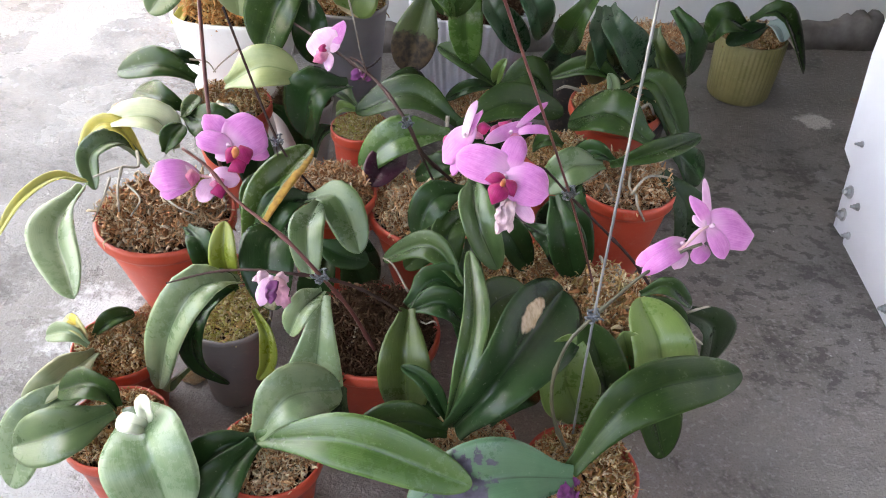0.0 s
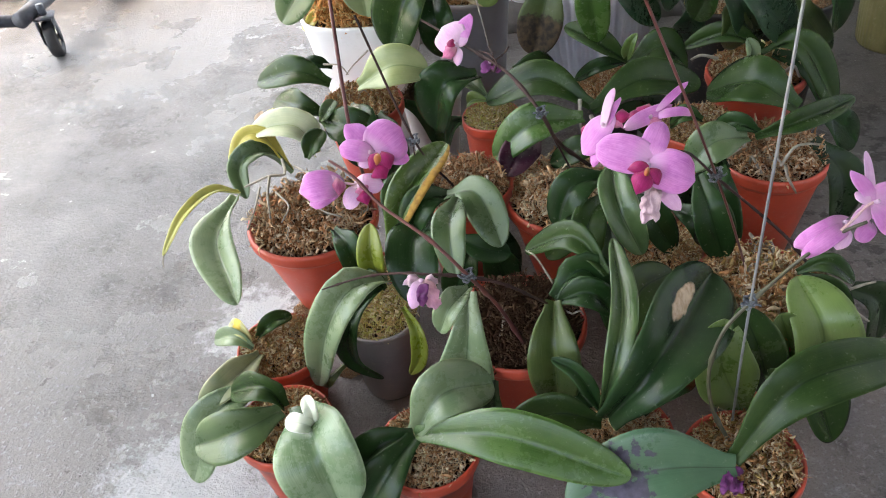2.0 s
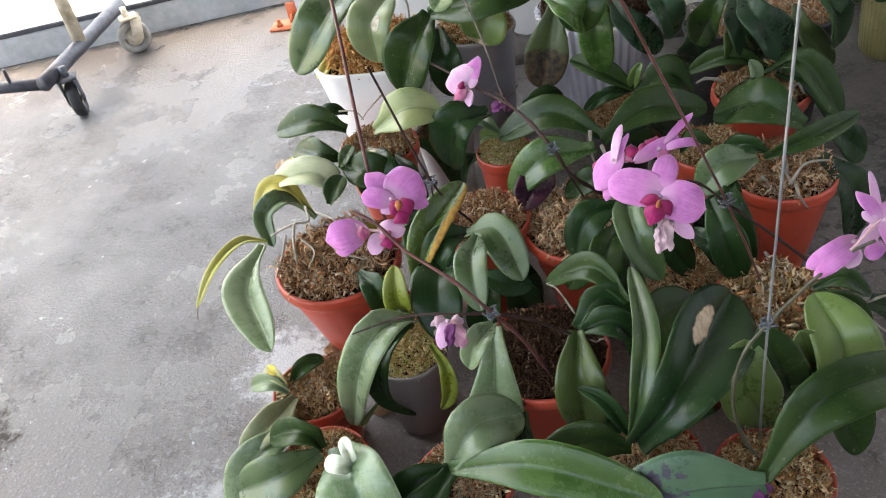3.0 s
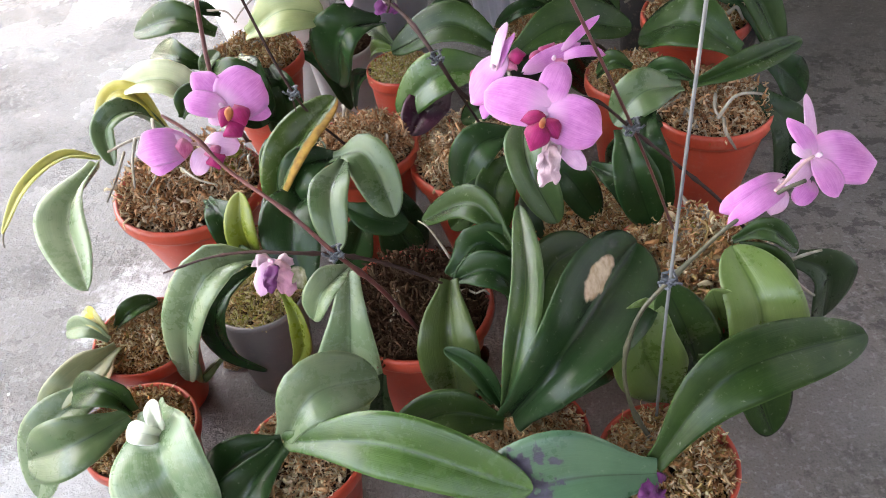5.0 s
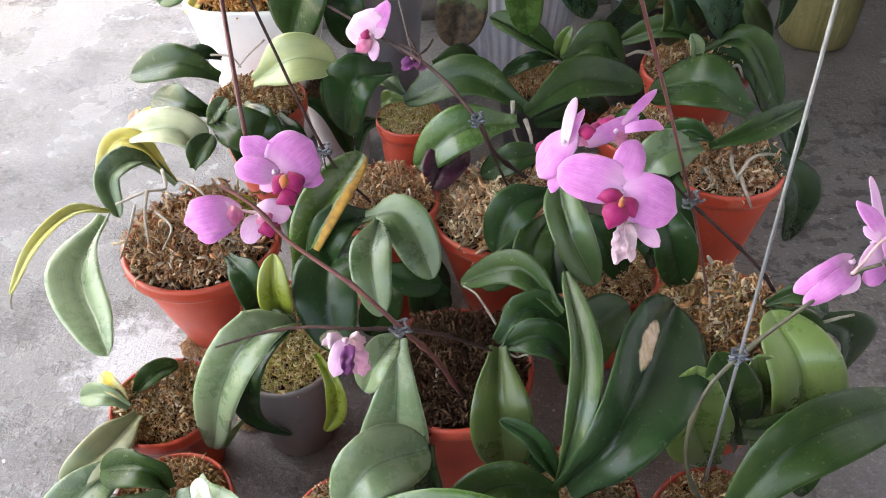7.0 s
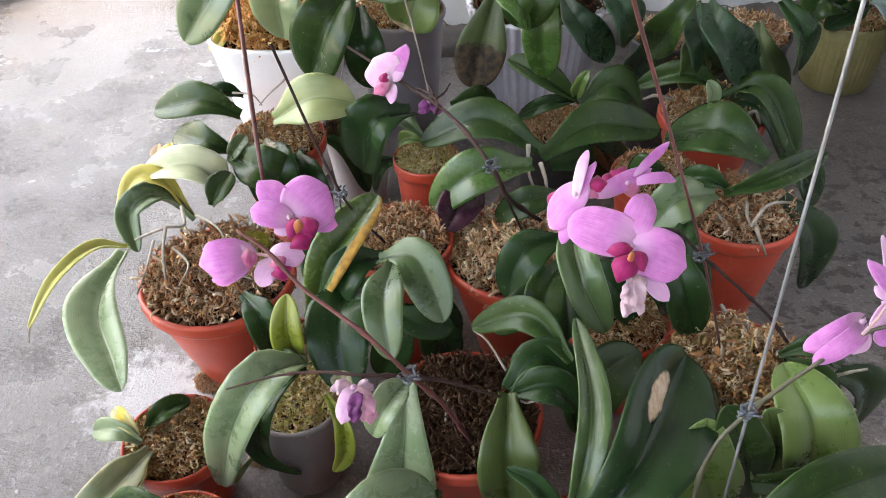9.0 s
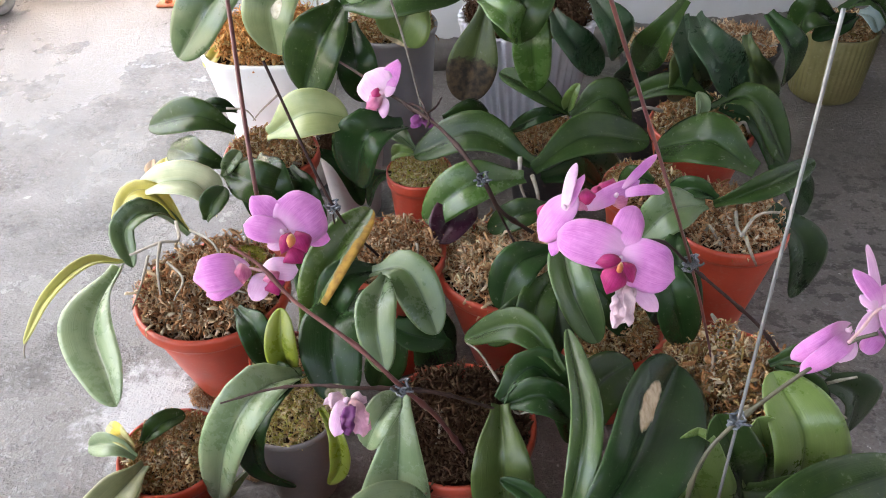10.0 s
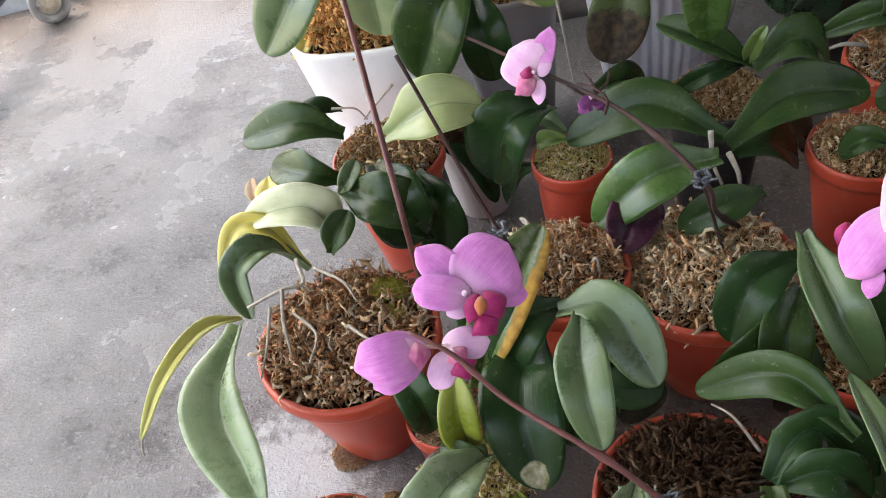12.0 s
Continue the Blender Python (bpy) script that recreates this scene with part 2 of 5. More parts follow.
def concrete_material():
    n = Nodes("worn_concrete")
    v = n.coords()
    broad = n.noise(v, 1.1, 5, 0.6)
    mid = n.noise(v, 5.5, 6, 0.65)
    fine = n.noise(v, 60, 6, 0.75)
    grit = n.noise(v, 320, 3, 0.7)
    base = n.ramp(mid, (0.30, (0.098, 0.090, 0.084)), (0.50, (0.158, 0.147, 0.138)), (0.72, (0.216, 0.205, 0.195)))
    warm = n.grey(n.mix(0.35, broad, n.noise(v, 3.4, 4)), (0.44, 0.0), (0.60, 0.75))
    base = n.mix(warm, base, (0.192, 0.168, 0.150))
    scab = n.grey(n.mix(0.62, fine, mid), (0.40, 0.65), (0.455, 0.0))
    base = n.mix(scab, base, (0.048, 0.041, 0.037))
    flake = n.noise(n.coords((1.0, 1.3, 1.0)), 27, 8, 0.70)
    chalk = n.grey(n.mix(0.55, n.noise(v, 28, 6, 0.7), n.noise(v, 3.2, 4)), (0.575, 0.0), (0.63, 0.7))
    base = n.mix(chalk, base, (0.25, 0.247, 0.244))
    paint = n.grey(n.noise(v, 75, 3, 0.5), (0.73, 0.0), (0.755, 0.8))
    base = n.mix(paint, base, (0.62, 0.61, 0.59))
    base = n.mix(n.grey(grit, (0.38, 0.4), (0.50, 0.0)), base, (0.055, 0.048, 0.043))
    fleck = n.math("MULTIPLY", n.grey(n.noise(v, 120, 3, 0.6), (0.57, 0.0), (0.63, 1.0)), n.grey(broad, (0.38, 0.25), (0.6, 1.0)))
    base = n.mix(n.math("MULTIPLY", fleck, 0.5), base, (0.34, 0.335, 0.33))
    sep = n.add("ShaderNodeSeparateXYZ", Vector=v)
    for x, y, r, colour, power in ((-0.47, 0.60, 0.15, (0.40, 0.395, 0.385), 0.8), (-0.47, 0.93, 0.10, (0.46, 0.45, 0.43), 0.85), (0.85, 1.755, 0.045, (0.50, 0.48, 0.46), 0.9),
                                   (-1.02, 0.73, 0.13, (0.040, 0.030, 0.020), 0.9), (1.02, 1.86, 0.05, (0.20, 0.08, 0.03), 0.5)):
        dx, dy = n.math("SUBTRACT", sep.outputs[0], x), n.math("SUBTRACT", sep.outputs[1], y)
        d = n.math("DIVIDE", n.math("SQRT", n.math("ADD", n.math("MULTIPLY", dx, dx), n.math("MULTIPLY", dy, dy))), r)
        d = n.math("ADD", d, n.math("MULTIPLY", n.math("SUBTRACT", n.noise(v, 26, 6, 0.75), 0.5), 2.6))
        spot = n.grey(d, (0.60, power), (0.98, 0.0))
        base = n.mix(spot, base, colour)
        if colour[0] < 0.1:
            matt = spot
    # colour darkened and sky-cooled towards the open side to balance light; wet gloss there
    wet_lit_side = n.math("SUBTRACT", 0.5, n.math("MULTIPLY", sep.outputs[0], 0.8))
    wet_lit_side = n.grey(n.math("ADD", wet_lit_side, n.math("MULTIPLY", n.math("SUBTRACT", mid, 0.5), 0.7)), (0.48, 0.0), (0.92, 1.0))
    base = n.mix(wet_lit_side, base, (0.78, 0.84, 0.90), "MULTIPLY")
    # the skin of the concrete flakes off in a worn patch by the rack
    dx, dy = n.math("SUBTRACT", sep.outputs[0], 0.72), n.math("SUBTRACT", sep.outputs[1], 1.22)
    d = n.math("SQRT", n.math("ADD", n.math("MULTIPLY", dx, dx), n.math("MULTIPLY", dy, dy)))
    worn = n.math("MULTIPLY", n.grey(flake, (0.525, 0.0), (0.555, 0.72)), n.grey(n.math("ADD", d, n.math("MULTIPLY", n.math("SUBTRACT", mid, 0.5), 0.5)), (0.30, 1.0), (0.52, 0.0)))
    base = n.mix(worn, base, (0.040, 0.034, 0.031))
    off = n.math("ADD", n.math("MULTIPLY", sep.outputs[0], 0.368), n.math("MULTIPLY", sep.outputs[1], -0.93))
    off = n.math("ADD", off, n.math("ADD", 2.723, n.math("MULTIPLY", n.math("SUBTRACT", mid, 0.5), 0.5)))
    damp = n.grey(off, (0.12, 0.62), (0.42, 0.0))
    base = n.mix(damp, base, (0.070, 0.052, 0.038))
    wet = n.grey(n.mix(0.4, broad, mid), (0.42, 0.08), (0.60, 0.46))
    n.set(Base_Color=base, Roughness=n.mix(n.math("MULTIPLY", chalk, 0.5), n.mix(wet_lit_side, (0.5, 0.5, 0.5), wet), (0.7, 0.7, 0.7)), Specular_IOR_Level=n.mix(matt, (0.46, 0.46, 0.46), (0.02, 0.02, 0.02)))
    pit = n.noise(v, 130, 5, 0.7)
    n.bump(n.math("ADD", n.math("MULTIPLY", fine, 1.1), n.math("ADD", n.math("MULTIPLY", pit, 1.0), n.math("ADD", n.math("MULTIPLY", n.mix(0.5, mid, n.noise(v, 13, 5, 0.6)), 1.8), n.math("MULTIPLY", fleck, 0.5)))), 0.62, 0.006)
    return n.mat


CONCRETE = concrete_material()
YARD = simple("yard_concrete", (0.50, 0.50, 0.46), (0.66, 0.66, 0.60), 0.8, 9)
PLASTER = simple("white_plaster", (0.60, 0.60, 0.585), (0.74, 0.74, 0.72), 0.8, 8)
GRIME = simple("grimy_cement", (0.08, 0.07, 0.062), (0.22, 0.20, 0.185), 0.85, 22, bump=0.7)
# plaster for unseen walls, kept dark to cut bounced fill light
DARK_WALL = simple("dark_wall_plaster", (0.10, 0.098, 0.094), (0.16, 0.156, 0.15), 0.85, 8)
# roof underside made dark so that less light bounces down
SOFFIT = simple("dark_roof_sheet", (0.055, 0.055, 0.054), (0.085, 0.085, 0.083), 0.7, 6)
STEEL = simple("galvanised_steel", (0.34, 0.38, 0.41), (0.50, 0.54, 0.57), 0.5, 45, metal=0.35)
BOLT = simple("zinc_bolt", (0.30, 0.31, 0.32), (0.55, 0.56, 0.57), 0.35, 90, metal=0.9)
ENAMEL = simple("white_enamel", (0.70, 0.71, 0.76), (0.79, 0.80, 0.85), 0.3, 12, bump=0.05)
IRON = simple("blue_black_pipe", (0.030, 0.034, 0.044), (0.085, 0.092, 0.11), 0.45, 60, metal=0.2)
CREAM = simple("chipped_cream_paint", (0.34, 0.29, 0.20), (0.66, 0.61, 0.50), 0.55, 55)
RUBBER = simple("grey_rubber", (0.16, 0.155, 0.15), (0.30, 0.295, 0.285), 0.7, 60)
BLACK = simple("black_plastic", (0.015, 0.015, 0.016), (0.035, 0.035, 0.037), 0.5, 60)
ORANGE = simple("red_oxide_paint", (0.33, 0.075, 0.028), (0.52, 0.15, 0.06), 0.6, 60, bump=0.5)


# ---- builders ----
def thing(name, label, category, at=(0, 0, 0), group="", kind=""):
    ob = new(name)
    ob.empty_display_size = 0.05
    ob.location = at
    return tagged(ob, label, category, group, kind)


def base_of(parent):
    """The world place of a thing or part."""
    p = Vector((0, 0, 0))
    while parent is not None:
        p = p + parent.location
        parent = parent.parent
    return p


def part(name, bm, material, parent, label="", smooth=True):
    """Links a bmesh, given in world places, as one mesh object under parent."""
    off = base_of(parent)
    bmesh.ops.translate(bm, verts=bm.verts, vec=-off)
    bmesh.ops.recalc_face_normals(bm, faces=bm.faces)
    data = bpy.data.meshes.new(name)
    bm.to_mesh(data)
    bm.free()
    if smooth:
        data.polygons.foreach_set("use_smooth", [True] * len(data.polygons))
    data.materials.append(material)
    ob = new(name, data)
    ob.parent = parent
    return tagged(ob, label)


def shared(name, data, parent, at, turn=0.0, size=(1, 1, 1), label=""):
    ob = new(name, data)
    ob.parent = parent
    ob.location = Vector(at) - base_of(parent)
    ob.rotation_euler = (0, 0, turn)
    ob.scale = size
    return tagged(ob, label)


def smooth_line(points, count):
    """A smooth line through the points (Catmull-Rom), evenly sampled."""
    p = [Vector(q) for q in points]
    p = [2 * p[0] - p[1]] + p + [2 * p[-1] - p[-2]]
    dense = []
    for i in range(1, len(p) - 2):
        for k in range(24):
            t = k / 24
            a, b, c, d = p[i - 1:i + 3]
            dense.append(0.5 * (2 * b + (c - a) * t + (2 * a - 5 * b + 4 * c - d) * t * t + (3 * b - a - 3 * c + d) * t ** 3))
    dense.append(p[-2])
    run = [0.0]
    for a, b in zip(dense, dense[1:]):
        run.append(run[-1] + (b - a).length)
    out, j = [], 0
    for k in range(count):
        s = run[-1] * k / (count - 1)
        while j < len(run) - 2 and run[j + 1] < s:
            j += 1
        f = (s - run[j]) / max(1e-9, run[j + 1] - run[j])
        out.append(dense[j].lerp(dense[j + 1], min(1, max(0, f))))
    return out


def tube(bm, line, radius, sides=8, taper=1.0, wob=0.0):
    """A round tube along a line, into bm."""
    rings, n = [], len(line)
    side = Vector((0.31, 0.2, 0.9))
    for i, p in enumerate(line):
        d = (line[min(i + 1, n - 1)] - line[max(i - 1, 0)]).normalized()
        if abs(d.dot(side.normalized())) > 0.95:
            side = Vector((1, 0.1, 0))
        a = d.cross(side).normalized()
        b = d.cross(a)
        r = radius * (1 + (taper - 1) * i / (n - 1))
        if wob:
            r *= 1 + wob * noise.noise(p * 90)
        rings.append([bm.verts.new(p + r * (math.cos(t) * a + math.sin(t) * b)) for t in (2 * math.pi * k / sides for k in range(sides))])
    for r0, r1 in zip(rings, rings[1:]):
        for k in range(sides):
            bm.faces.new((r0[k], r0[(k + 1) % sides], r1[(k + 1) % sides], r1[k]))
    bm.faces.new(rings[0][::-1])
    bm.faces.new(rings[-1])
    return bm


def box(bm, lo, hi, bevel=0.0, m=None):
    """A box between two corners, with bevelled edges, into bm."""
    lo, hi = Vector(lo), Vector(hi)
    made = bmesh.ops.create_cube(bm, size=1.0)["verts"]
    for v in made:
        v.co = Vector([(lo[i] + hi[i]) / 2 + v.co[i] * (hi[i] - lo[i]) for i in range(3)])
    if bevel:
        edges = {e for v in made for e in v.link_edges}
        made = [v for v in bmesh.ops.bevel(bm, geom=list(edges), offset=bevel, segments=2, affect="EDGES")["verts"]] + [v for v in made if v.is_valid]
    if m is not None:
        bmesh.ops.transform(bm, matrix=m, verts=list({v for v in made if v.is_valid}))
    return bm


def lathe(bm, profile, centre, sides=48, flute=0, depth=0.0, square=2.0):
    """Turns a profile of (radius, height) about the upright axis at centre; flute: ribs round it; square: above 2 it is squarer."""
    rings = []
    for r, z in profile:
        ring = []
        for k in range(sides):
            t = 2 * math.pi * k / sides
            c, s = math.cos(t), math.sin(t)
            q = (abs(c) ** square + abs(s) ** square) ** (-1 / square)
            rr = r * q * (1 + depth * math.cos(flute * t) if flute else 1)
            ring.append(bm.verts.new((centre[0] + rr * c, centre[1] + rr * s, centre[2] + z)))
        rings.append(ring)
    for r0, r1 in zip(rings, rings[1:]):
        for k in range(sides):
            bm.faces.new((r0[k], r0[(k + 1) % sides], r1[(k + 1) % sides], r1[k]))
    bm.faces.new(rings[0][::-1])
    bm.faces.new(rings[-1])
    return bm


# leaf blades and flowers turn up and towards the camera to show full width
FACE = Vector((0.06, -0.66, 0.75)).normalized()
LEAF_LABEL = {"scar": "dark green leaf with a dry tan scar", "stain": "broad green leaf with purple-grey stains", "rot": "green leaf rotting brown at its end",
              "ring": "dusty leaf with a pale ring-shaped spot", "ragged": "green leaf with a torn dry end", "twotone": "green leaf with an orange-yellow edge",
              "torn": "dark green leaf with a frayed papery end", "yellow": "yellowed leaf", "white": "pale young leaf", "dry": "dried brown leaf", "purple": "dark purple leaf", "yellowish": "thin yellowing leaf"}
leaf_count = [0]


def leaf(plant, points, width, tone, fold=0.12, peak=0.5, label=""):
    """A strap leaf along a curved midrib: broad, blunt-tipped, channelled along the middle, with real thickness."""
    fold = min(fold, 0.26)
    leaf_count[0] += 1
    rnd = random.Random(leaf_count[0] * 7 + 3)
    rows, cols = 26, 12
    line = smooth_line(points, 80)
    chord = line[-1] - line[0]
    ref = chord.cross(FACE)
    if ref.length < 0.25 * chord.length:
        ref = ref + Vector((1, 0, 0)) * chord.length * 0.5
    ref.normalize()
    roll = rnd.uniform(-0.16, 0.16)
    wave, phase = rnd.uniform(0.02, 0.055), rnd.uniform(0, 6)
    skew = rnd.uniform(-0.06, 0.06)
    bm = bmesh.new()
    uvl = bm.loops.layers.uv.new("UVMap")
    top, low = [], []
    for i in range(rows):
        u = math.sin(math.pi / 2 * i / (rows - 1)) ** 0.92 if i else 0.0
        j = min(78, int(u * 79))
        f = u * 79 - j
        p = line[j].lerp(line[j + 1], f)
        d = (line[min(79, j + 2)] - line[max(0, j - 1)]).normalized()
        s = (ref - d * ref.dot(d)).normalized()
        nrm = s.cross(d).normalized()
        s, nrm = (math.cos(roll * u) * s + math.sin(roll * u) * nrm), (math.cos(roll * u) * nrm - math.sin(roll * u) * s)
        grow = 0.30 + 0.70 * (lambda x: x * x * (3 - 2 * x))(min(1, u / peak))
        tip = 1.0 if u <= peak else math.sqrt(max(0.0, 1 - ((u - peak) / (1.0 - peak)) ** 2.1))
        w = width / 2 * max(0.015, grow * tip)
        ta, la = [], []
        for k in range(cols + 1):
            v = k / cols * 2 - 1
            a = abs(v)
            lift = 2.3 * fold * width * (a - 0.42 * a ** 2.5) * (0.6 + 0.7 * (1 - u)) * (2 * w / width) ** 0.8 - 0.016 * width * math.exp(-(v / 0.07) ** 2) * (2 * w / width)
            lift += wave * width * 0.5 * math.sin(5.2 * u + phase + (1.7 if v > 0 else 0)) * a * a
            q = p + s * (w * (v + skew * (1 - a))) + nrm * lift
            thick = 0.0011 + 0.0014 * (1 - a)
            ta.append(bm.verts.new(q + nrm * thick * 0.5))
            la.append(bm.verts.new(q - nrm * thick * 0.5))
        top.append((u, ta))
        low.append((u, la))

    def quad(vs, uvs):
        face = bm.faces.new(vs)
        for loop, c in zip(face.loops, uvs):
            loop[uvl].uv = c

    for (u0, t0), (u1, t1), (_, l0), (_, l1) in zip(top, top[1:], low, low[1:]):
        for k in range(cols):
            a, b = k / cols, (k + 1) / cols
            quad((t0[k], t0[k + 1], t1[k + 1], t1[k]), ((u0, a), (u0, b), (u1, b), (u1, a)))
            quad((l0[k], l1[k], l1[k + 1], l0[k + 1]), ((u0, a), (u1, a), (u1, b), (u0, b)))
        quad((t0[0], t1[0], l1[0], l0[0]), ((u0, 0), (u1, 0), (u1, 0), (u0, 0)))
        quad((t0[cols], l0[cols], l1[cols], t1[cols]), ((u0, 1), (u0, 1), (u1, 1), (u1, 1)))
    return part("leaf", bm, LEAF[tone], plant, label or LEAF_LABEL.get(tone, ""))


def petal_material(name, dark, light, base_tint, rough=0.48):
    """Thin flower tissue: branching veins, a pale throat and rim, light passing through."""
    n = Nodes("petal_" + name)
    sep = n.add("ShaderNodeSeparateXYZ", Vector=n.coords(space="UV"))
    u = sep.outputs[0]
    across = n.math("ABSOLUTE", n.math("SUBTRACT", sep.outputs[1], 0.5))
    veins = n.noise(n.coords((1.3, 22, 1), "UV"), 2.0, 4, 0.6)
    blot = n.noise(n.coords(), 75, 5)
    base = n.ramp(n.math("ADD", n.math("MULTIPLY", veins, 0.5), n.math("MULTIPLY", blot, 0.5)), (0.36, dark), (0.62, light))
    base = n.mix(n.grey(across, (0.0, 0.30), (0.035, 0.0)), base, dark)
    base = n.mix(n.grey(n.math("ADD", u, n.math("MULTIPLY", n.math("SUBTRACT", blot, 0.5), 0.35)), (0.02, 0.75), (0.36, 0.0)), base, base_tint)
    rim = n.math("ADD", n.grey(u, (0.90, 0.0), (1.0, 0.5)), n.grey(across, (0.43, 0.0), (0.5, 0.45)))
    base = n.mix(rim, base, tuple(min(0.9, 0.75 * c + 0.2) if light[1] > 0.12 else c for c in light))
    n.set(Base_Color=base, Roughness=rough, Sheen_Weight=0.12, Specular_IOR_Level=0.3)
    n.bump(n.math("ADD", veins, n.math("MULTIPLY", blot, 0.5)), 0.22, 0.0008)
    glow = n.add("ShaderNodeBsdfTranslucent", Color=base)
    both = n.add("ShaderNodeMixShader", Fac=0.28)
    n.tree.links.new(n.bsdf.outputs[0], both.inputs[1])
    n.tree.links.new(glow.outputs[0], both.inputs[2])
    n.tree.links.new(both.outputs[0], n.tree.nodes["Material Output"].inputs["Surface"])
    return n.mat


PETAL = {
    "pink": petal_material("pink", (0.52, 0.150, 0.47), (0.74, 0.310, 0.67), (0.80, 0.52, 0.72)),
    "palepink": petal_material("palepink", (0.66, 0.36, 0.60), (0.82, 0.56, 0.76), (0.80, 0.60, 0.70)),
    "deep": petal_material("deep", (0.22, 0.004, 0.070), (0.46, 0.022, 0.170), (0.40, 0.02, 0.09)),
    "orange": petal_material("orange", (0.36, 0.050, 0.030), (0.60, 0.24, 0.08), (0.62, 0.40, 0.20)),
    "lilac": petal_material("lilac", (0.48, 0.20, 0.34), (0.66, 0.37, 0.47), (0.62, 0.42, 0.40)),
    "plum": petal_material("plum", (0.12, 0.02, 0.11), (0.24, 0.06, 0.22), (0.18, 0.05, 0.14)),
    "rose": petal_material("rose", (0.46, 0.075, 0.22), (0.72, 0.26, 0.42), (0.74, 0.40, 0.45)),
    "ghost": petal_material("ghost", (0.42, 0.26, 0.34), (0.68, 0.52, 0.56), (0.6, 0.42, 0.42)),
}
STEM = {
    "green": simple("green_stem", (0.040, 0.040, 0.024), (0.080, 0.076, 0.045), 0.45, 90),
    "stem": simple("dark_stem", (0.022, 0.014, 0.013), (0.065, 0.036, 0.032), 0.7, 90, spec=0.12),
    "redstem": simple("reddish_stem", (0.075, 0.022, 0.022), (0.165, 0.060, 0.052), 0.42, 90),
    "pinkstalk": simple("pale_pink_stalk", (0.52, 0.30, 0.34), (0.70, 0.50, 0.48), 0.45, 90),
    "steel": simple("stake_steel", (0.19, 0.20, 0.21), (0.32, 0.33, 0.34), 0.42, 90, metal=0.6),
    "wire": simple("thin_wire", (0.20, 0.19, 0.17), (0.36, 0.34, 0.31), 0.5, 90, metal=0.3),
}
TIE = simple("blue_grey_wire_tie", (0.012, 0.016, 0.022), (0.16, 0.18, 0.21), 0.35, 500)


def stem(plant, name, points, radius, tone, taper):
    """A flower stem or stake; living stems have swollen joints."""
    line = smooth_line(points, 60)
    bm = tube(bmesh.new(), line, radius, 10, taper)
    if tone in ("green", "stem", "redstem") and name != "stake":
        rows = [bm.verts[:][i * 10:i * 10 + 10] for i in range(60)]
        for i, row in enumerate(rows):
            swell = 1 + 0.55 * math.exp(-(((i % 15) - 7) / 1.1) ** 2)
            for v in row:
                v.co = line[i] + (v.co - line[i]) * swell
    part(name, bm, STEM[tone], plant)


def tie(plant, at):
    """A twisted wire tie: a few loose loops round stem and stake."""
    rnd = random.Random(int(at[0] * 1000))
    bm = bmesh.new()
    c = Vector(at)
    line = []
    for k in range(70):
        t = k / 69 * 4.2 * 6.283
        r = 0.0050 + 0.0020 * math.sin(k * 1.7)
        line.append(c + Vector((r * math.cos(t), r * math.sin(t) * 0.9, (k / 69 - 0.5) * 0.012 + 0.003 * math.sin(t * 1.3))))
    tube(bm, line, 0.0013, 6)
    for s in (-1, 1):
        tube(bm, [c + Vector((0.004 * s, -0.005, 0.002)), c + Vector((0.007 * s, -0.008, 0.005)), c + Vector((0.010 * s, -0.007, 0.003 + rnd.uniform(-0.004, 0.006)))], 0.0012, 6)
    part("wire_tie", bm, TIE, plant)


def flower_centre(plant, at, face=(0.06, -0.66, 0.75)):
    """The column of a flower; its petals, sepals and lip are its parts. face: the way it looks."""
    bm = bmesh.new()
    c, n = Vector(at), Vector(face).normalized()
    tube(bm, [c - n * 0.004, c + n * 0.002, c + n * 0.006, c + n * 0.009], 0.0026, 10, 0.75)
    ob = part("flower", bm, PETAL["palepink"], plant, "magenta-pink moth orchid flower")
    ob["face"] = tuple(n)
    return ob


petal_count = [0]
# how the breadth runs from base to tip: shift of the widest place, bluntness, cupping, how far the sides sweep back
PETAL_FORM = {"broad": (1.05, 0.50, 0.12, 0.22), "sepal": (0.95, 0.66, 0.07, 0.04), "lobe": (1.10, 0.50, 0.40, 0.10), "crumpled": (0.95, 0.6, 0.12, 0.0)}


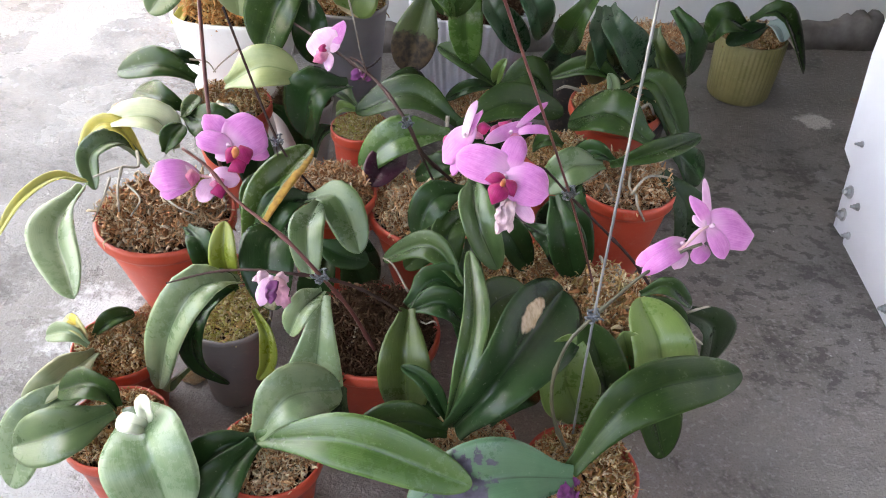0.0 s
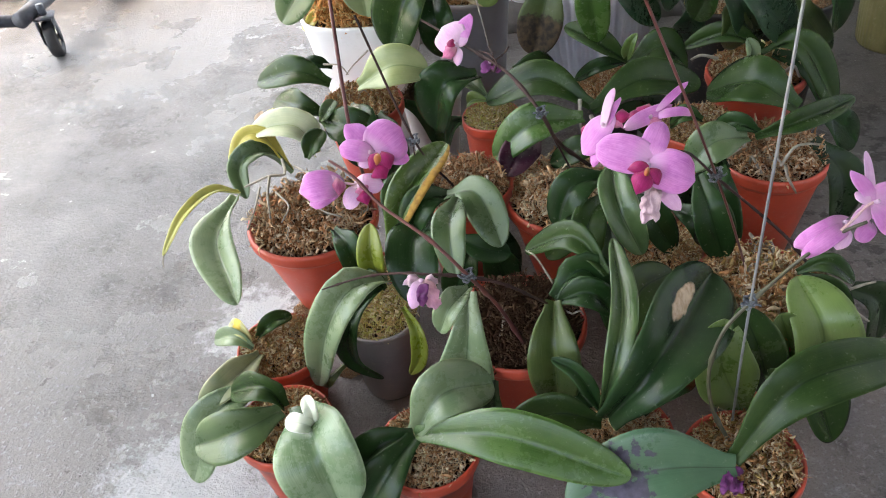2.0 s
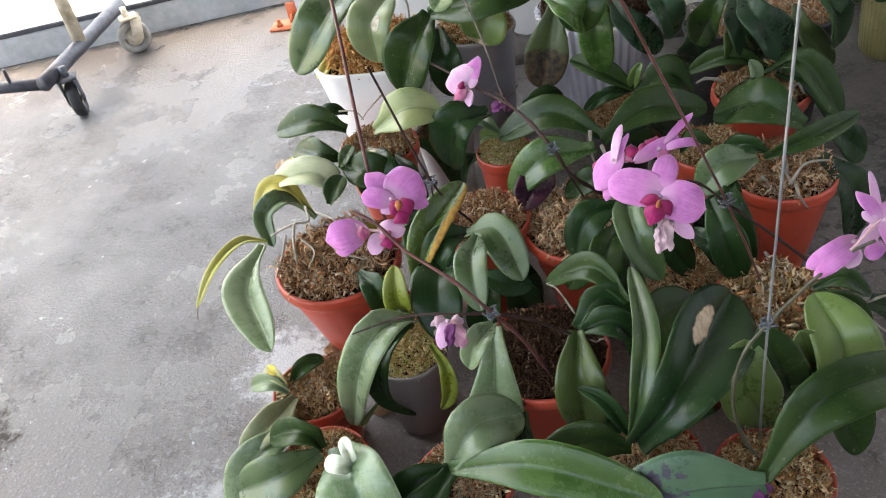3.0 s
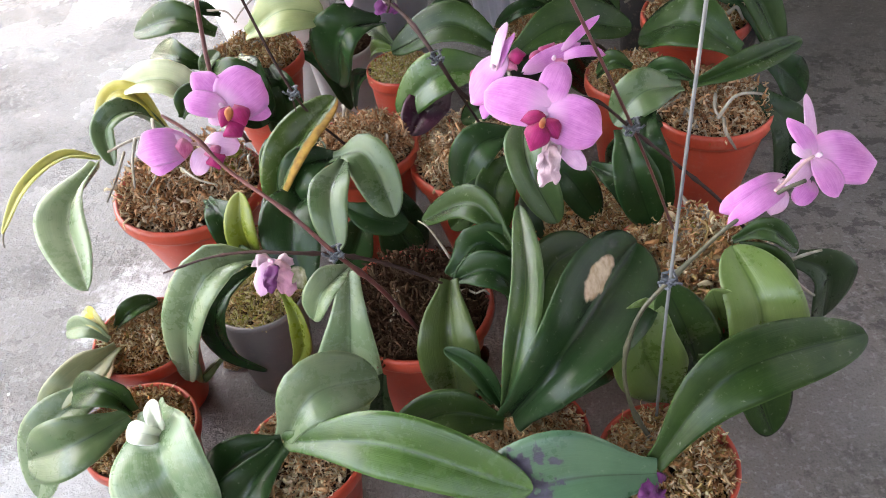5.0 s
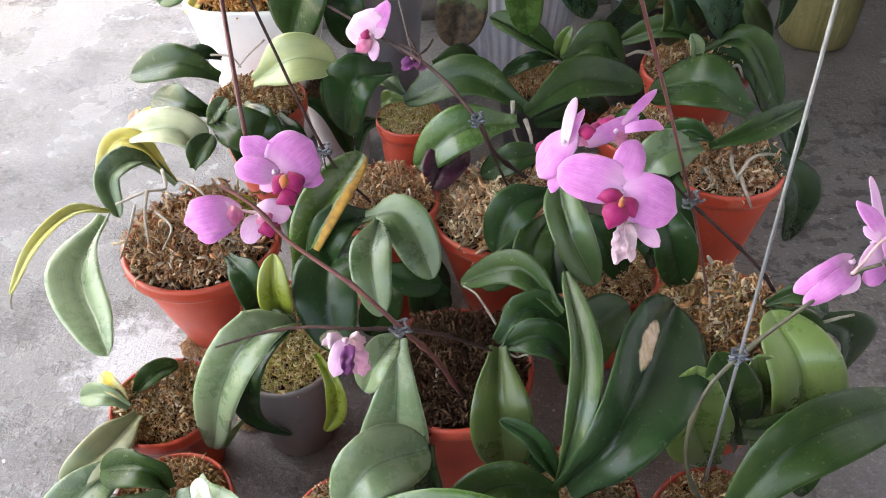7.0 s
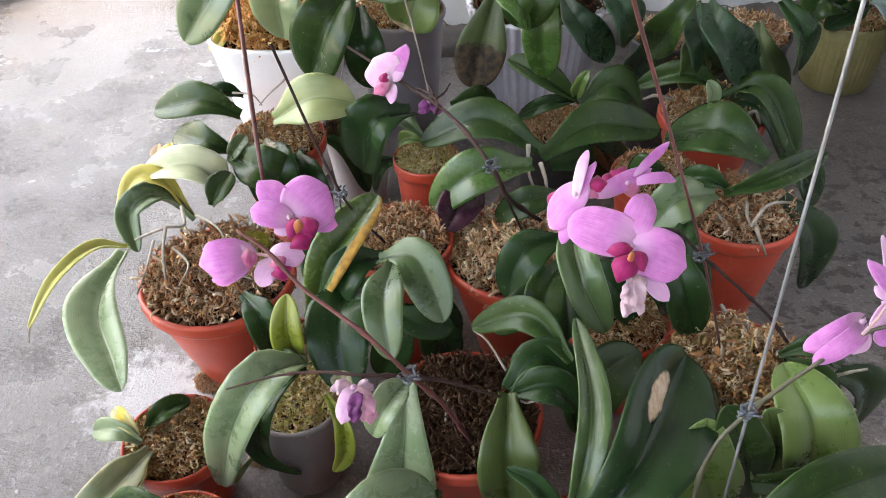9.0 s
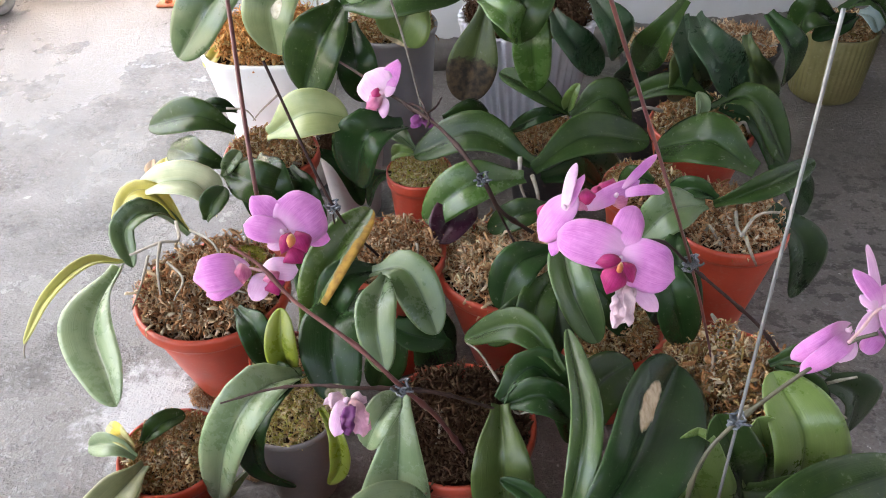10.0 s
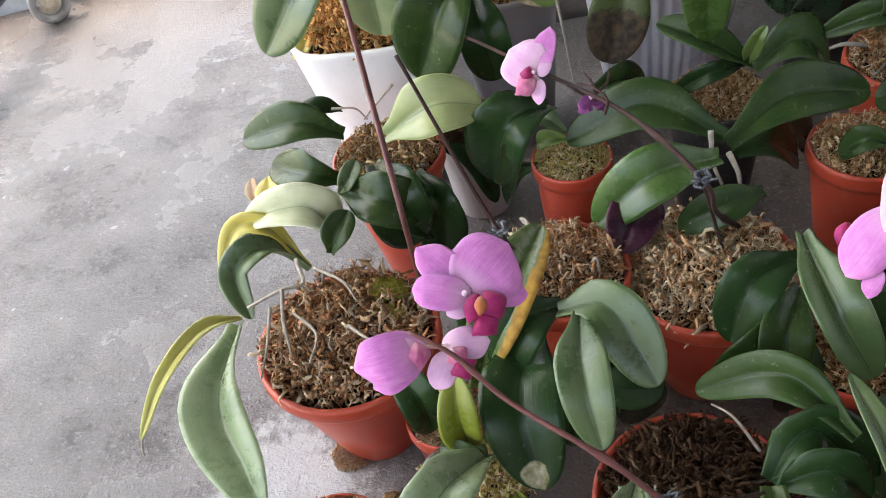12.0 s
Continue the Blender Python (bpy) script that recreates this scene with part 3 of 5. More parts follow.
def petal(flower, base, tip, width, tone, form, bow):
    """One petal, sepal or lobe of the lip from base to tip: bowed, cupped, softly ruffled, with a finely uneven rim."""
    petal_count[0] += 1
    rnd = random.Random(petal_count[0] * 5 + 1)
    shift, blunt, cup, sweep = PETAL_FORM[form]
    rows, cols = 20, 14
    a, b, face = Vector(base), Vector(tip), Vector(flower["face"])
    size = (b - a).length
    line = smooth_line([a, a.lerp(b, 0.30) + face * (bow * size * 0.85), a.lerp(b, 0.68) + face * (bow * size * 0.9), b], 40)
    crumple = 0.45 if tone in ("ghost", "lilac", "plum") else 0.10 if tone == "rose" else 0.0
    phase, ruff, lean = rnd.uniform(0, 6), rnd.uniform(0.030, 0.060), rnd.uniform(-0.10, 0.10)
    bm = bmesh.new()
    uvl = bm.loops.layers.uv.new("UVMap")
    top, low = [], []
    for i in range(rows):
        u = 0.5 - 0.5 * math.cos(math.pi * i / (rows - 1))
        j = min(38, int(u * 39))
        p = line[j].lerp(line[j + 1], u * 39 - j)
        d = (line[min(39, j + 2)] - line[max(0, j - 1)]).normalized()
        side = d.cross(face).normalized()
        nrm = side.cross(d).normalized()
        w = width / 2 * max(0.03 if i else 0.10, (1 - abs(2 * u ** shift - 1) ** 2.5) ** blunt if 0 < i < rows - 1 else 0.0)
        ta, la = [], []
        for k in range(cols + 1):
            v = k / cols * 2 - 1
            rim = abs(v) ** 3
            lift = -cup * width * v * v * (0.5 + 0.5 * u) + ruff * width * math.sin(7 * u + phase + 2.1 * v) * (rim + 0.35 * u * u) - 0.012 * width * math.exp(-(v / 0.12) ** 2)
            q = p + side * (w * (v + lean * (1 - v * v) * u)) + nrm * lift - d * (sweep * size * v * v * (1 - u) ** 1.5)
            q = q + side * (0.012 * width * rim * noise.noise(q * 260)) + d * (0.010 * size * u * u * noise.noise(q * 240 + Vector((3, 0, 0))))
            if crumple:
                q = q + nrm * (crumple * width * noise.noise(q * 170)) + side * (crumple * 0.5 * width * noise.noise(q * 210 + Vector((9, 0, 0))))
            ta.append(bm.verts.new(q + nrm * 0.00035))
            la.append(bm.verts.new(q - nrm * 0.00035))
        top.append((u, ta))
        low.append((u, la))

    def quad(vs, uvs):
        face_made = bm.faces.new(vs)
        for loop, c in zip(face_made.loops, uvs):
            loop[uvl].uv = c

    for (u0, t0), (u1, t1), (_, l0), (_, l1) in zip(top, top[1:], low, low[1:]):
        for k in range(cols):
            c0, c1 = k / cols, (k + 1) / cols
            quad((t0[k], t0[k + 1], t1[k + 1], t1[k]), ((u0, c0), (u0, c1), (u1, c1), (u1, c0)))
            quad((l0[k], l1[k], l1[k + 1], l0[k + 1]), ((u0, c0), (u1, c0), (u1, c1), (u0, c1)))
        quad((t0[0], t1[0], l1[0], l0[0]), ((u0, 0), (u1, 0), (u1, 0), (u0, 0)))
        quad((t0[cols], l0[cols], l1[cols], t1[cols]), ((u0, 1), (u0, 1), (u1, 1), (u1, 1)))
    name = "lip" if form == "lobe" else "sepal" if form == "sepal" else "petal"
    part(name, bm, PETAL[tone], flower)


def root(plant, points, radius):
    part("aerial_root", tube(bmesh.new(), smooth_line(points, 16), radius, 7, 0.6, 0.25), ROOT, plant)


def loose_roots(plant, count, reach, seed):
    """Grey roots that loop over the bark of a pot."""
    rnd = random.Random(seed)
    x, y, _ = plant.location
    top = plant["rim"] + 0.004
    for _ in range(count):
        a = rnd.uniform(0, 6.283)
        r = reach * math.sqrt(rnd.random())
        p = Vector((x + r * math.cos(a), y + r * math.sin(a), top))
        d = rnd.uniform(0, 6.283)
        n = rnd.choice((4, 5, 6))
        pts = [p]
        for k in range(n - 1):
            d += rnd.uniform(-0.9, 0.9)
            q = pts[-1] + Vector((math.cos(d), math.sin(d), 0)) * rnd.uniform(0.010, 0.020)
            q.z = top + rnd.uniform(0.004, 0.022) * (1 if 0 < k < n - 2 else 0)
            if (Vector((q.x - x, q.y - y))).length > reach * 1.1:
                d += 2.2
            pts.append(q)
        root(plant, pts, rnd.uniform(0.0016, 0.0027))


def shreds(seed, count):
    """A unit disc heaped with curled fibres of husk, bark and moss; radius 1."""
    rnd = random.Random(seed)
    verts, faces = [], []
    for _ in range(count):
        r, t = math.sqrt(rnd.random()) * 0.99, rnd.uniform(0, 6.283)
        lump = 0.5 + 0.6 * noise.noise(Vector((3.1 * math.cos(t) * r, 3.1 * math.sin(t) * r, seed))) + 0.5 * noise.noise(Vector((8.3 * math.cos(t) * r, 8.3 * math.sin(t) * r, seed)))
        p = Vector((r * math.cos(t), r * math.sin(t), 0.20 * (1 - r * r) + 0.18 * lump + rnd.uniform(-0.09, 0.12)))
        h = rnd.uniform(0, 6.283)
        d = Vector((math.cos(h), math.sin(h), rnd.uniform(-0.3, 0.6))).normalized()
        chunky = rnd.random() < 0.10
        n = rnd.choice((4, 5)) if chunky else rnd.choice((5, 6, 7, 8))
        step = rnd.uniform(0.030, 0.065) if chunky else rnd.uniform(0.020, 0.040)
        rad = rnd.uniform(0.020, 0.040) if chunky else rnd.choice((0.006, 0.008, 0.010, 0.013, 0.017, 0.022))
        curl = 0.8 if chunky else rnd.uniform(0.8, 1.7)
        line = [p]
        for _ in range(n - 1):
            d = (d + Vector((rnd.uniform(-1, 1), rnd.uniform(-1, 1), rnd.uniform(-1.0, 0.8))) * curl).normalized()
            line.append(line[-1] + d * step)
        flat = rnd.uniform(0.5, 1.0)
        first = len(verts)
        for i, q in enumerate(line):
            e = (line[min(i + 1, n - 1)] - line[max(i - 1, 0)]).normalized()
            a = e.cross(Vector((0.2, 0.3, 1))).normalized()
            b = e.cross(a)
            k = rad * (0.55 if i in (0, n - 1) else 1) * rnd.uniform(0.6, 1.35)
            verts.extend(q + k * (math.cos(w) * a + flat * math.sin(w) * b) for w in (0.5, 2.6, 4.7))
        for i in range(n - 1):
            for k in range(3):
                o, o2 = first + 3 * i, first + 3 * i + 3
                faces.append((o + k, o + (k + 1) % 3, o2 + (k + 1) % 3, o2 + k))
        faces.append((first + 2, first + 1, first))
        faces.append((first + 3 * n - 3, first + 3 * n - 2, first + 3 * n - 1))
    data = bpy.data.meshes.new("shreds")
    data.from_pydata(verts, [], faces)
    data.polygons.foreach_set("use_smooth", [True] * len(data.polygons))
    return data


HEAPS = {}


def heap(kind):
    if kind not in HEAPS:
        data = shreds(len(HEAPS) * 11 + 5, 2900)
        data.materials.append(FIBRE[kind])
        HEAPS[kind] = data
    return HEAPS[kind]


def moss_tuft(plant, at, size):
    """A cushion of living yellow-green moss on the bark."""
    tagged(shared("moss", heap("tuft"), plant, at, at[0] * 40, (size, size * 0.7, size * 0.7)), kind="stuff")


def pot_profile(style, r, h):
    """Outer and inner wall of a pot of rim radius r and height h."""
    if style == "red":
        return [(r * 0.64, 0), (r * 0.68, 0.004), (r * 0.80, h * 0.50), (r * 0.90, h * 0.86), (r * 0.905, h - 0.021), (r * 0.975, h - 0.0185),
                (r * 1.0, h - 0.014), (r * 1.0, h - 0.004), (r * 0.985, h), (r * 0.945, h), (r * 0.92, h - 0.004), (r * 0.87, h * 0.8), (r * 0.6, 0.012)]
    if style == "bowl":
        return [(r * 0.46, 0), (r * 0.50, 0.003), (r * 0.66, h * 0.34), (r * 0.83, h * 0.70), (r * 0.90, h - 0.030), (r * 0.905, h - 0.024), (r * 0.975, h - 0.021),
                (r * 1.0, h - 0.016), (r * 1.0, h - 0.005), (r * 0.985, h), (r * 0.945, h), (r * 0.92, h - 0.004), (r * 0.82, h * 0.7), (r * 0.5, 0.012)]
    if style == "gold":
        return [(r * 0.80, 0), (r * 0.86, 0.004), (r * 0.91, h * 0.08), (r * 0.97, h * 0.5), (r, h * 0.96), (r * 0.99, h), (r * 0.94, h), (r * 0.92, h - 0.01), (r * 0.8, 0.02)]
    if style == "rib":
        return [(r * 0.66, 0), (r * 0.71, 0.004), (r * 0.86, h * 0.5), (r * 0.97, h * 0.93), (r, h * 0.985), (r * 0.985, h), (r * 0.93, h), (r * 0.90, h - 0.012), (r * 0.6, 0.02)]
    if style == "white":
        return [(r * 0.56, 0), (r * 0.60, 0.004), (r * 0.80, h * 0.5), (r * 0.985, h * 0.965), (r, h * 0.985), (r * 0.99, h), (r * 0.94, h), (r * 0.92, h - 0.01), (r * 0.55, 0.02)]
    return [(r * 0.66, 0), (r * 0.70, 0.004), (r * 0.84, h * 0.55), (r * 0.95, h - 0.012), (r * 0.99, h - 0.009), (r, h - 0.003), (r * 0.985, h), (r * 0.94, h),
            (r * 0.91, h - 0.006), (r * 0.6, 0.012)]


def potted_orchid(label, x, y, h, diameter, style, filling):
    """One potted orchid, without its leaves: pot, soil and a heap of shredded bark or moss."""
    plant = thing("potted_orchid", label, "orchid", (x, y, 0), "orchid collection")
    plant["rim"] = h
    r = diameter / 2
    flute, depth, square, sides = {"rib": (40, 0.026, 2, 320), "gold": (44, 0.008, 2, 220), "white": (0, 0, 3.2, 72)}.get(style, (0, 0, 2, 64))
    part("pot", lathe(bmesh.new(), pot_profile(style, r, h), (x, y, 0), sides, flute, depth, square), POT["red" if style == "bowl" else style], plant)
    fill = h - 0.007
    part("soil", lathe(bmesh.new(), [(r * 0.6, fill - 0.03), (r * 0.90, fill - 0.012), (r * 0.55, fill + 0.004 + r * 0.05), (r * 0.2, fill + r * 0.10)], (x, y, 0), 28), SOIL, plant)
    tagged(shared("bark_and_moss", heap(filling), plant, (x, y, fill - 0.004), (x * 37 + y * 53) % 6.28, (r * 0.90, r * 0.90, r * 1.1)), kind="stuff")
    return plant


# ---- the porch ----
def slab(name, label, corners, z0, z1, material, kind="structure"):
    """An upright-sided slab over a polygon of (x, y) corners."""
    bm = bmesh.new()
    a = [bm.verts.new((x, y, z0)) for x, y in corners]
    b = [bm.verts.new((x, y, z1)) for x, y in corners]
    n = len(corners)
    bm.faces.new(a[::-1])
    bm.faces.new(b)
    for i in range(n):
        bm.faces.new((a[i], a[(i + 1) % n], b[(i + 1) % n], b[i]))
    ob = part(name, bm, material, None, smooth=False)
    return tagged(ob, label, name.split("_")[0], kind=kind)


def strip(x0, y0, x1, y1, near, far):
    """Corners of a strip along a line, from near to far behind it."""
    d = Vector((x1 - x0, y1 - y0)).normalized()
    n = Vector((-d.y, d.x))
    a, b = Vector((x0, y0)), Vector((x1, y1))
    return [tuple(a + n * near), tuple(b + n * near), tuple(b + n * far), tuple(a + n * far)]


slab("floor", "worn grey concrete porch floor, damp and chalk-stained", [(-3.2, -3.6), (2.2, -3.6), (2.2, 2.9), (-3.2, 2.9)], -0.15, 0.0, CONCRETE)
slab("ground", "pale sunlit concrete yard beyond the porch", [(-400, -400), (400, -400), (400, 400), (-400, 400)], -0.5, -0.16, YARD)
WALL = (-0.52, 1.922, 2.2, 2.412)
slab("wall_north", "white plastered wall behind the pots", strip(*WALL, 0.0, 0.15), 0.0, 2.7, PLASTER)
# east and south walls are out of view, added to hold back light
slab("wall_east", "unseen dark grey side wall that cuts fill light", [(2.05, -3.6), (2.2, -3.6), (2.2, 2.45), (2.05, 2.38)], 0.0, 2.7, DARK_WALL)
slab("wall_south", "unseen dark grey wall added to shape the front light", [(-2.2, -3.6), (2.05, -3.6), (2.05, -3.45), (-2.2, -3.45)], 0.0, 2.7, DARK_WALL)
# porch roof out of view; its extent is set to control the sky light
slab("ceiling", "unseen dark grey porch roof, its edges set to shape the light", [(-2.6, -1.7), (2.2, -1.7), (2.2, 3.1), (-2.6, 3.1)], 2.7, 2.85, SOFFIT)


def skirting():
    """Cement skirting along the wall: hand-laid, broken along its top edge, with a crumbled lump at one place."""
    a, b = Vector((-0.51, 1.924, 0)), Vector((2.04, 2.383, 0))
    d = (b - a).normalized()
    out = Vector((d.y, -d.x, 0))
    bm = bmesh.new()
    rows = []
    for i in range(241):
        p = a.lerp(b, i / 240)
        rough = noise.noise(p * 23) + 0.6 * noise.noise(p * 61)
        lump = math.exp(-((p.x - 1.09) / 0.07) ** 2)
        high = 0.062 + 0.009 * rough + 0.026 * lump * (1 + rough)
        deep = 0.030 + 0.005 * noise.noise(p * 37 + Vector((5, 0, 0))) + 0.014 * lump
        rows.append([bm.verts.new(p + out * q + Vector((0, 0, z))) for q, z in
                     ((0.001, 0.0), (deep + 0.004, 0.0), (deep + 0.003 * rough, high * 0.45), (deep * 0.92 + 0.003 * noise.noise(p * 90), high * 0.88), (deep * 0.6, high), (0.001, high * 1.02))])
    for r0, r1 in zip(rows, rows[1:]):
        for k in range(5):
            bm.faces.new((r0[k], r0[k + 1], r1[k + 1], r1[k]))
    bm.faces.new(rows[0])
    bm.faces.new(rows[-1][::-1])
    tagged(part("baseboard", bm, GRIME, None), "crumbling grey cement skirting along the wall", "skirting", kind="structure")


skirting()


# ---- the orchids ----
plant = potted_orchid('terracotta-red plastic pot with a mature orchid, mossy bark and grey roots', -0.369, 1.008, 0.170, 0.204, "bowl", "bark2")
leaf(plant, [(-0.468, 0.984, 0.220), (-0.469, 0.892, 0.215), (-0.428, 0.821, 0.200), (-0.408, 0.791, 0.190)], 0.062, "pale", 0.26, 0.50)
leaf(plant, [(-0.466, 0.988, 0.228), (-0.485, 0.943, 0.262), (-0.508, 0.892, 0.258), (-0.531, 0.850, 0.222)], 0.017, "yellowish", 0.25, 0.28)
root(plant, [(-0.529, 0.855, 0.226), (-0.533, 0.848, 0.214), (-0.534, 0.845, 0.204)], 0.0013)
leaf(plant, [(-0.428, 1.104, 0.185), (-0.450, 1.116, 0.215), (-0.468, 1.112, 0.250), (-0.498, 1.108, 0.245), (-0.517, 1.075, 0.205)], 0.026, "yellow", 0.35, 0.50)
leaf(plant, [(-0.426, 1.098, 0.185), (-0.450, 1.102, 0.210), (-0.472, 1.083, 0.235), (-0.493, 1.061, 0.220), (-0.475, 1.023, 0.190)], 0.037, "palegreen", 0.35, 0.50)
leaf(plant, [(-0.498, 1.191, 0.200), (-0.510, 1.212, 0.210), (-0.531, 1.264, 0.200)], 0.018, "dry", 0.30, 0.50)
leaf(plant, [(-0.395, 1.133, 0.200), (-0.405, 1.124, 0.255), (-0.442, 1.120, 0.262), (-0.489, 1.120, 0.245)], 0.050, "cream", 0.30, 0.36)
leaf(plant, [(-0.309, 0.938, 0.200), (-0.277, 0.900, 0.200), (-0.273, 0.901, 0.140)], 0.040, "dark", 0.15, 0.50)
leaf(plant, [(-0.382, 1.076, 0.230), (-0.372, 1.086, 0.250), (-0.360, 1.109, 0.260)], 0.034, "mid", 0.20, 0.50)
root(plant, [(-0.417, 1.059, 0.240), (-0.404, 1.026, 0.235), (-0.423, 1.015, 0.240), (-0.464, 1.007, 0.225)], 0.0025)
root(plant, [(-0.423, 1.015, 0.240), (-0.420, 0.985, 0.225), (-0.408, 0.950, 0.210)], 0.0024)
root(plant, [(-0.398, 1.054, 0.230), (-0.362, 1.030, 0.230), (-0.348, 1.014, 0.215)], 0.0020)
root(plant, [(-0.436, 1.000, 0.230), (-0.433, 0.960, 0.220), (-0.434, 0.923, 0.210)], 0.0019)
root(plant, [(-0.411, 0.995, 0.225), (-0.383, 0.968, 0.220), (-0.385, 0.935, 0.215)], 0.0019)
root(plant, [(-0.351, 0.977, 0.220), (-0.325, 0.956, 0.220), (-0.300, 0.956, 0.210)], 0.0019)
stem(plant, "stake", [(-0.283, 1.036, 0.220), (-0.259, 0.950, 0.370), (-0.302, 1.103, 0.520), (-0.323, 1.163, 0.550)], 0.0026, "redstem", 1)
loose_roots(plant, 14, .08, 3)
moss_tuft(plant, (-0.325, 1.052, 0.190), 0.024)
moss_tuft(plant, (-0.318, 1.022, 0.186), 0.017)

plant = potted_orchid('small terracotta-red pot with broad pale dusty orchid leaves', -0.317, 0.656, 0.120, 0.125, "red", "bark1")
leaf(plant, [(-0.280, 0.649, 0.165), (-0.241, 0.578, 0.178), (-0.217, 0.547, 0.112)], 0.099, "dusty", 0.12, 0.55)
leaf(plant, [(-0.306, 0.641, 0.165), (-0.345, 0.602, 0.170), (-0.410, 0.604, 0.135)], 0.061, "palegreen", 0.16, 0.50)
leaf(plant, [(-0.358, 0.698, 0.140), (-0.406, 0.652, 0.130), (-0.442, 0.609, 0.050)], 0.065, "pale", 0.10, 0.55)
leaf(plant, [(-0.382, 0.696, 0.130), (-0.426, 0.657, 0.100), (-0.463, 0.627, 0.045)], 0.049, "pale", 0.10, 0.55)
leaf(plant, [(-0.382, 0.756, 0.130), (-0.395, 0.692, 0.150), (-0.429, 0.665, 0.135)], 0.042, "wan", 0.20, 0.50)
leaf(plant, [(-0.305, 0.647, 0.165), (-0.320, 0.646, 0.200), (-0.380, 0.668, 0.160)], 0.037, "mid", 0.25, 0.50)
leaf(plant, [(-0.256, 0.612, 0.175), (-0.261, 0.602, 0.195), (-0.284, 0.608, 0.190)], 0.022, "white", 0.20, 0.60)
leaf(plant, [(-0.255, 0.614, 0.180), (-0.251, 0.612, 0.205), (-0.265, 0.632, 0.205)], 0.017, "white", 0.20, 0.60)

plant = potted_orchid('small terracotta-red pot of brown moss with a few short orchid leaves', -0.362, 0.786, 0.120, 0.125, "red", "bark1")
leaf(plant, [(-0.394, 0.787, 0.130), (-0.373, 0.799, 0.150), (-0.354, 0.823, 0.140)], 0.024, "mid", 0.30, 0.50)
leaf(plant, [(-0.392, 0.765, 0.135), (-0.415, 0.769, 0.150), (-0.454, 0.781, 0.130)], 0.027, "pale", 0.30, 0.50)
leaf(plant, [(-0.396, 0.770, 0.140), (-0.404, 0.775, 0.155), (-0.431, 0.796, 0.150)], 0.020, "paleyel", 0.30, 0.50)
leaf(plant, [(-0.388, 0.760, 0.130), (-0.387, 0.731, 0.120), (-0.413, 0.727, 0.090)], 0.022, "dry", 0.30, 0.50)

plant = potted_orchid('dark brown-grey plastic pot with moss and arching orchid leaves', -0.230, 0.833, 0.145, 0.115, "grey", "moss")
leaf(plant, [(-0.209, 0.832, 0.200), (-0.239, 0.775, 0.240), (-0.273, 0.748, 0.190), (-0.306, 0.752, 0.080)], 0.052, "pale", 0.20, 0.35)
leaf(plant, [(-0.215, 0.835, 0.190), (-0.248, 0.768, 0.190), (-0.260, 0.776, 0.110), (-0.226, 0.785, 0.060)], 0.032, "dark", 0.20, 0.40)
leaf(plant, [(-0.185, 0.806, 0.180), (-0.163, 0.779, 0.160), (-0.165, 0.773, 0.120), (-0.180, 0.770, 0.090)], 0.023, "olive", 0.30, 0.50)
leaf(plant, [(-0.223, 0.848, 0.180), (-0.229, 0.849, 0.230), (-0.229, 0.869, 0.270)], 0.036, "olive", 0.25, 0.50)
leaf(plant, [(-0.214, 0.830, 0.190), (-0.224, 0.828, 0.210), (-0.251, 0.843, 0.200)], 0.021, "mid", 0.20, 0.50)
leaf(plant, [(-0.287, 0.809, 0.060), (-0.315, 0.776, 0.050), (-0.292, 0.756, 0.120)], 0.022, "light", 0.20, 0.50)

plant = potted_orchid('small terracotta-red pot heaped with pale bark behind the grey pot', -0.262, 0.926, 0.135, 0.085, "red", "pale")

plant = potted_orchid('terracotta-red pot of coarse bark with long green orchid leaves', -0.131, 0.633, 0.125, 0.125, "red", "pale")
leaf(plant, [(-0.139, 0.623, 0.160), (-0.028, 0.602, 0.195), (0.101, 0.581, 0.165)], 0.061, "bright", 0.10, 0.50)
leaf(plant, [(-0.138, 0.625, 0.160), (-0.107, 0.652, 0.200), (-0.057, 0.693, 0.172)], 0.066, "pale", 0.14, 0.50)
leaf(plant, [(-0.140, 0.616, 0.160), (-0.165, 0.571, 0.150), (-0.211, 0.541, 0.070)], 0.064, "dark", 0.14, 0.55)
leaf(plant, [(-0.141, 0.622, 0.160), (-0.177, 0.602, 0.160), (-0.211, 0.580, 0.120)], 0.050, "dark", 0.14, 0.55)

plant = potted_orchid('terracotta-red pot with an orchid whose broad leaf is stained purple', 0.227, 0.645, 0.122, 0.135, "red", "bark1")
leaf(plant, [(0.210, 0.622, 0.150), (0.271, 0.658, 0.235), (0.399, 0.722, 0.222)], 0.062, "mid", 0.10, 0.52)
leaf(plant, [(0.211, 0.613, 0.150), (0.121, 0.592, 0.165), (0.035, 0.565, 0.125)], 0.089, "stain", 0.08, 0.50)
leaf(plant, [(0.254, 0.727, 0.170), (0.313, 0.740, 0.140), (0.348, 0.723, 0.060)], 0.063, "mid", 0.15, 0.50)
leaf(plant, [(0.201, 0.610, 0.110), (0.168, 0.606, 0.080), (0.150, 0.592, 0.030)], 0.023, "light", 0.30, 0.50)
leaf(plant, [(0.207, 0.611, 0.130), (0.177, 0.608, 0.110), (0.164, 0.606, 0.090)], 0.019, "mid", 0.30, 0.50)
stem(plant, "flower_stem", [(0.215, 0.654, 0.130), (0.190, 0.664, 0.180), (0.181, 0.671, 0.235), (0.191, 0.682, 0.285), (0.215, 0.695, 0.315), (0.235, 0.697, 0.345), (0.255, 0.697, 0.375), (0.291, 0.713, 0.395), (0.307, 0.709, 0.410)], 0.0023, "green", 0.7)
stem(plant, "stake", [(0.220, 0.690, 0.100), (0.215, 0.695, 0.315), (0.2205, 0.737, 0.665)], 0.0015, "steel", 1)
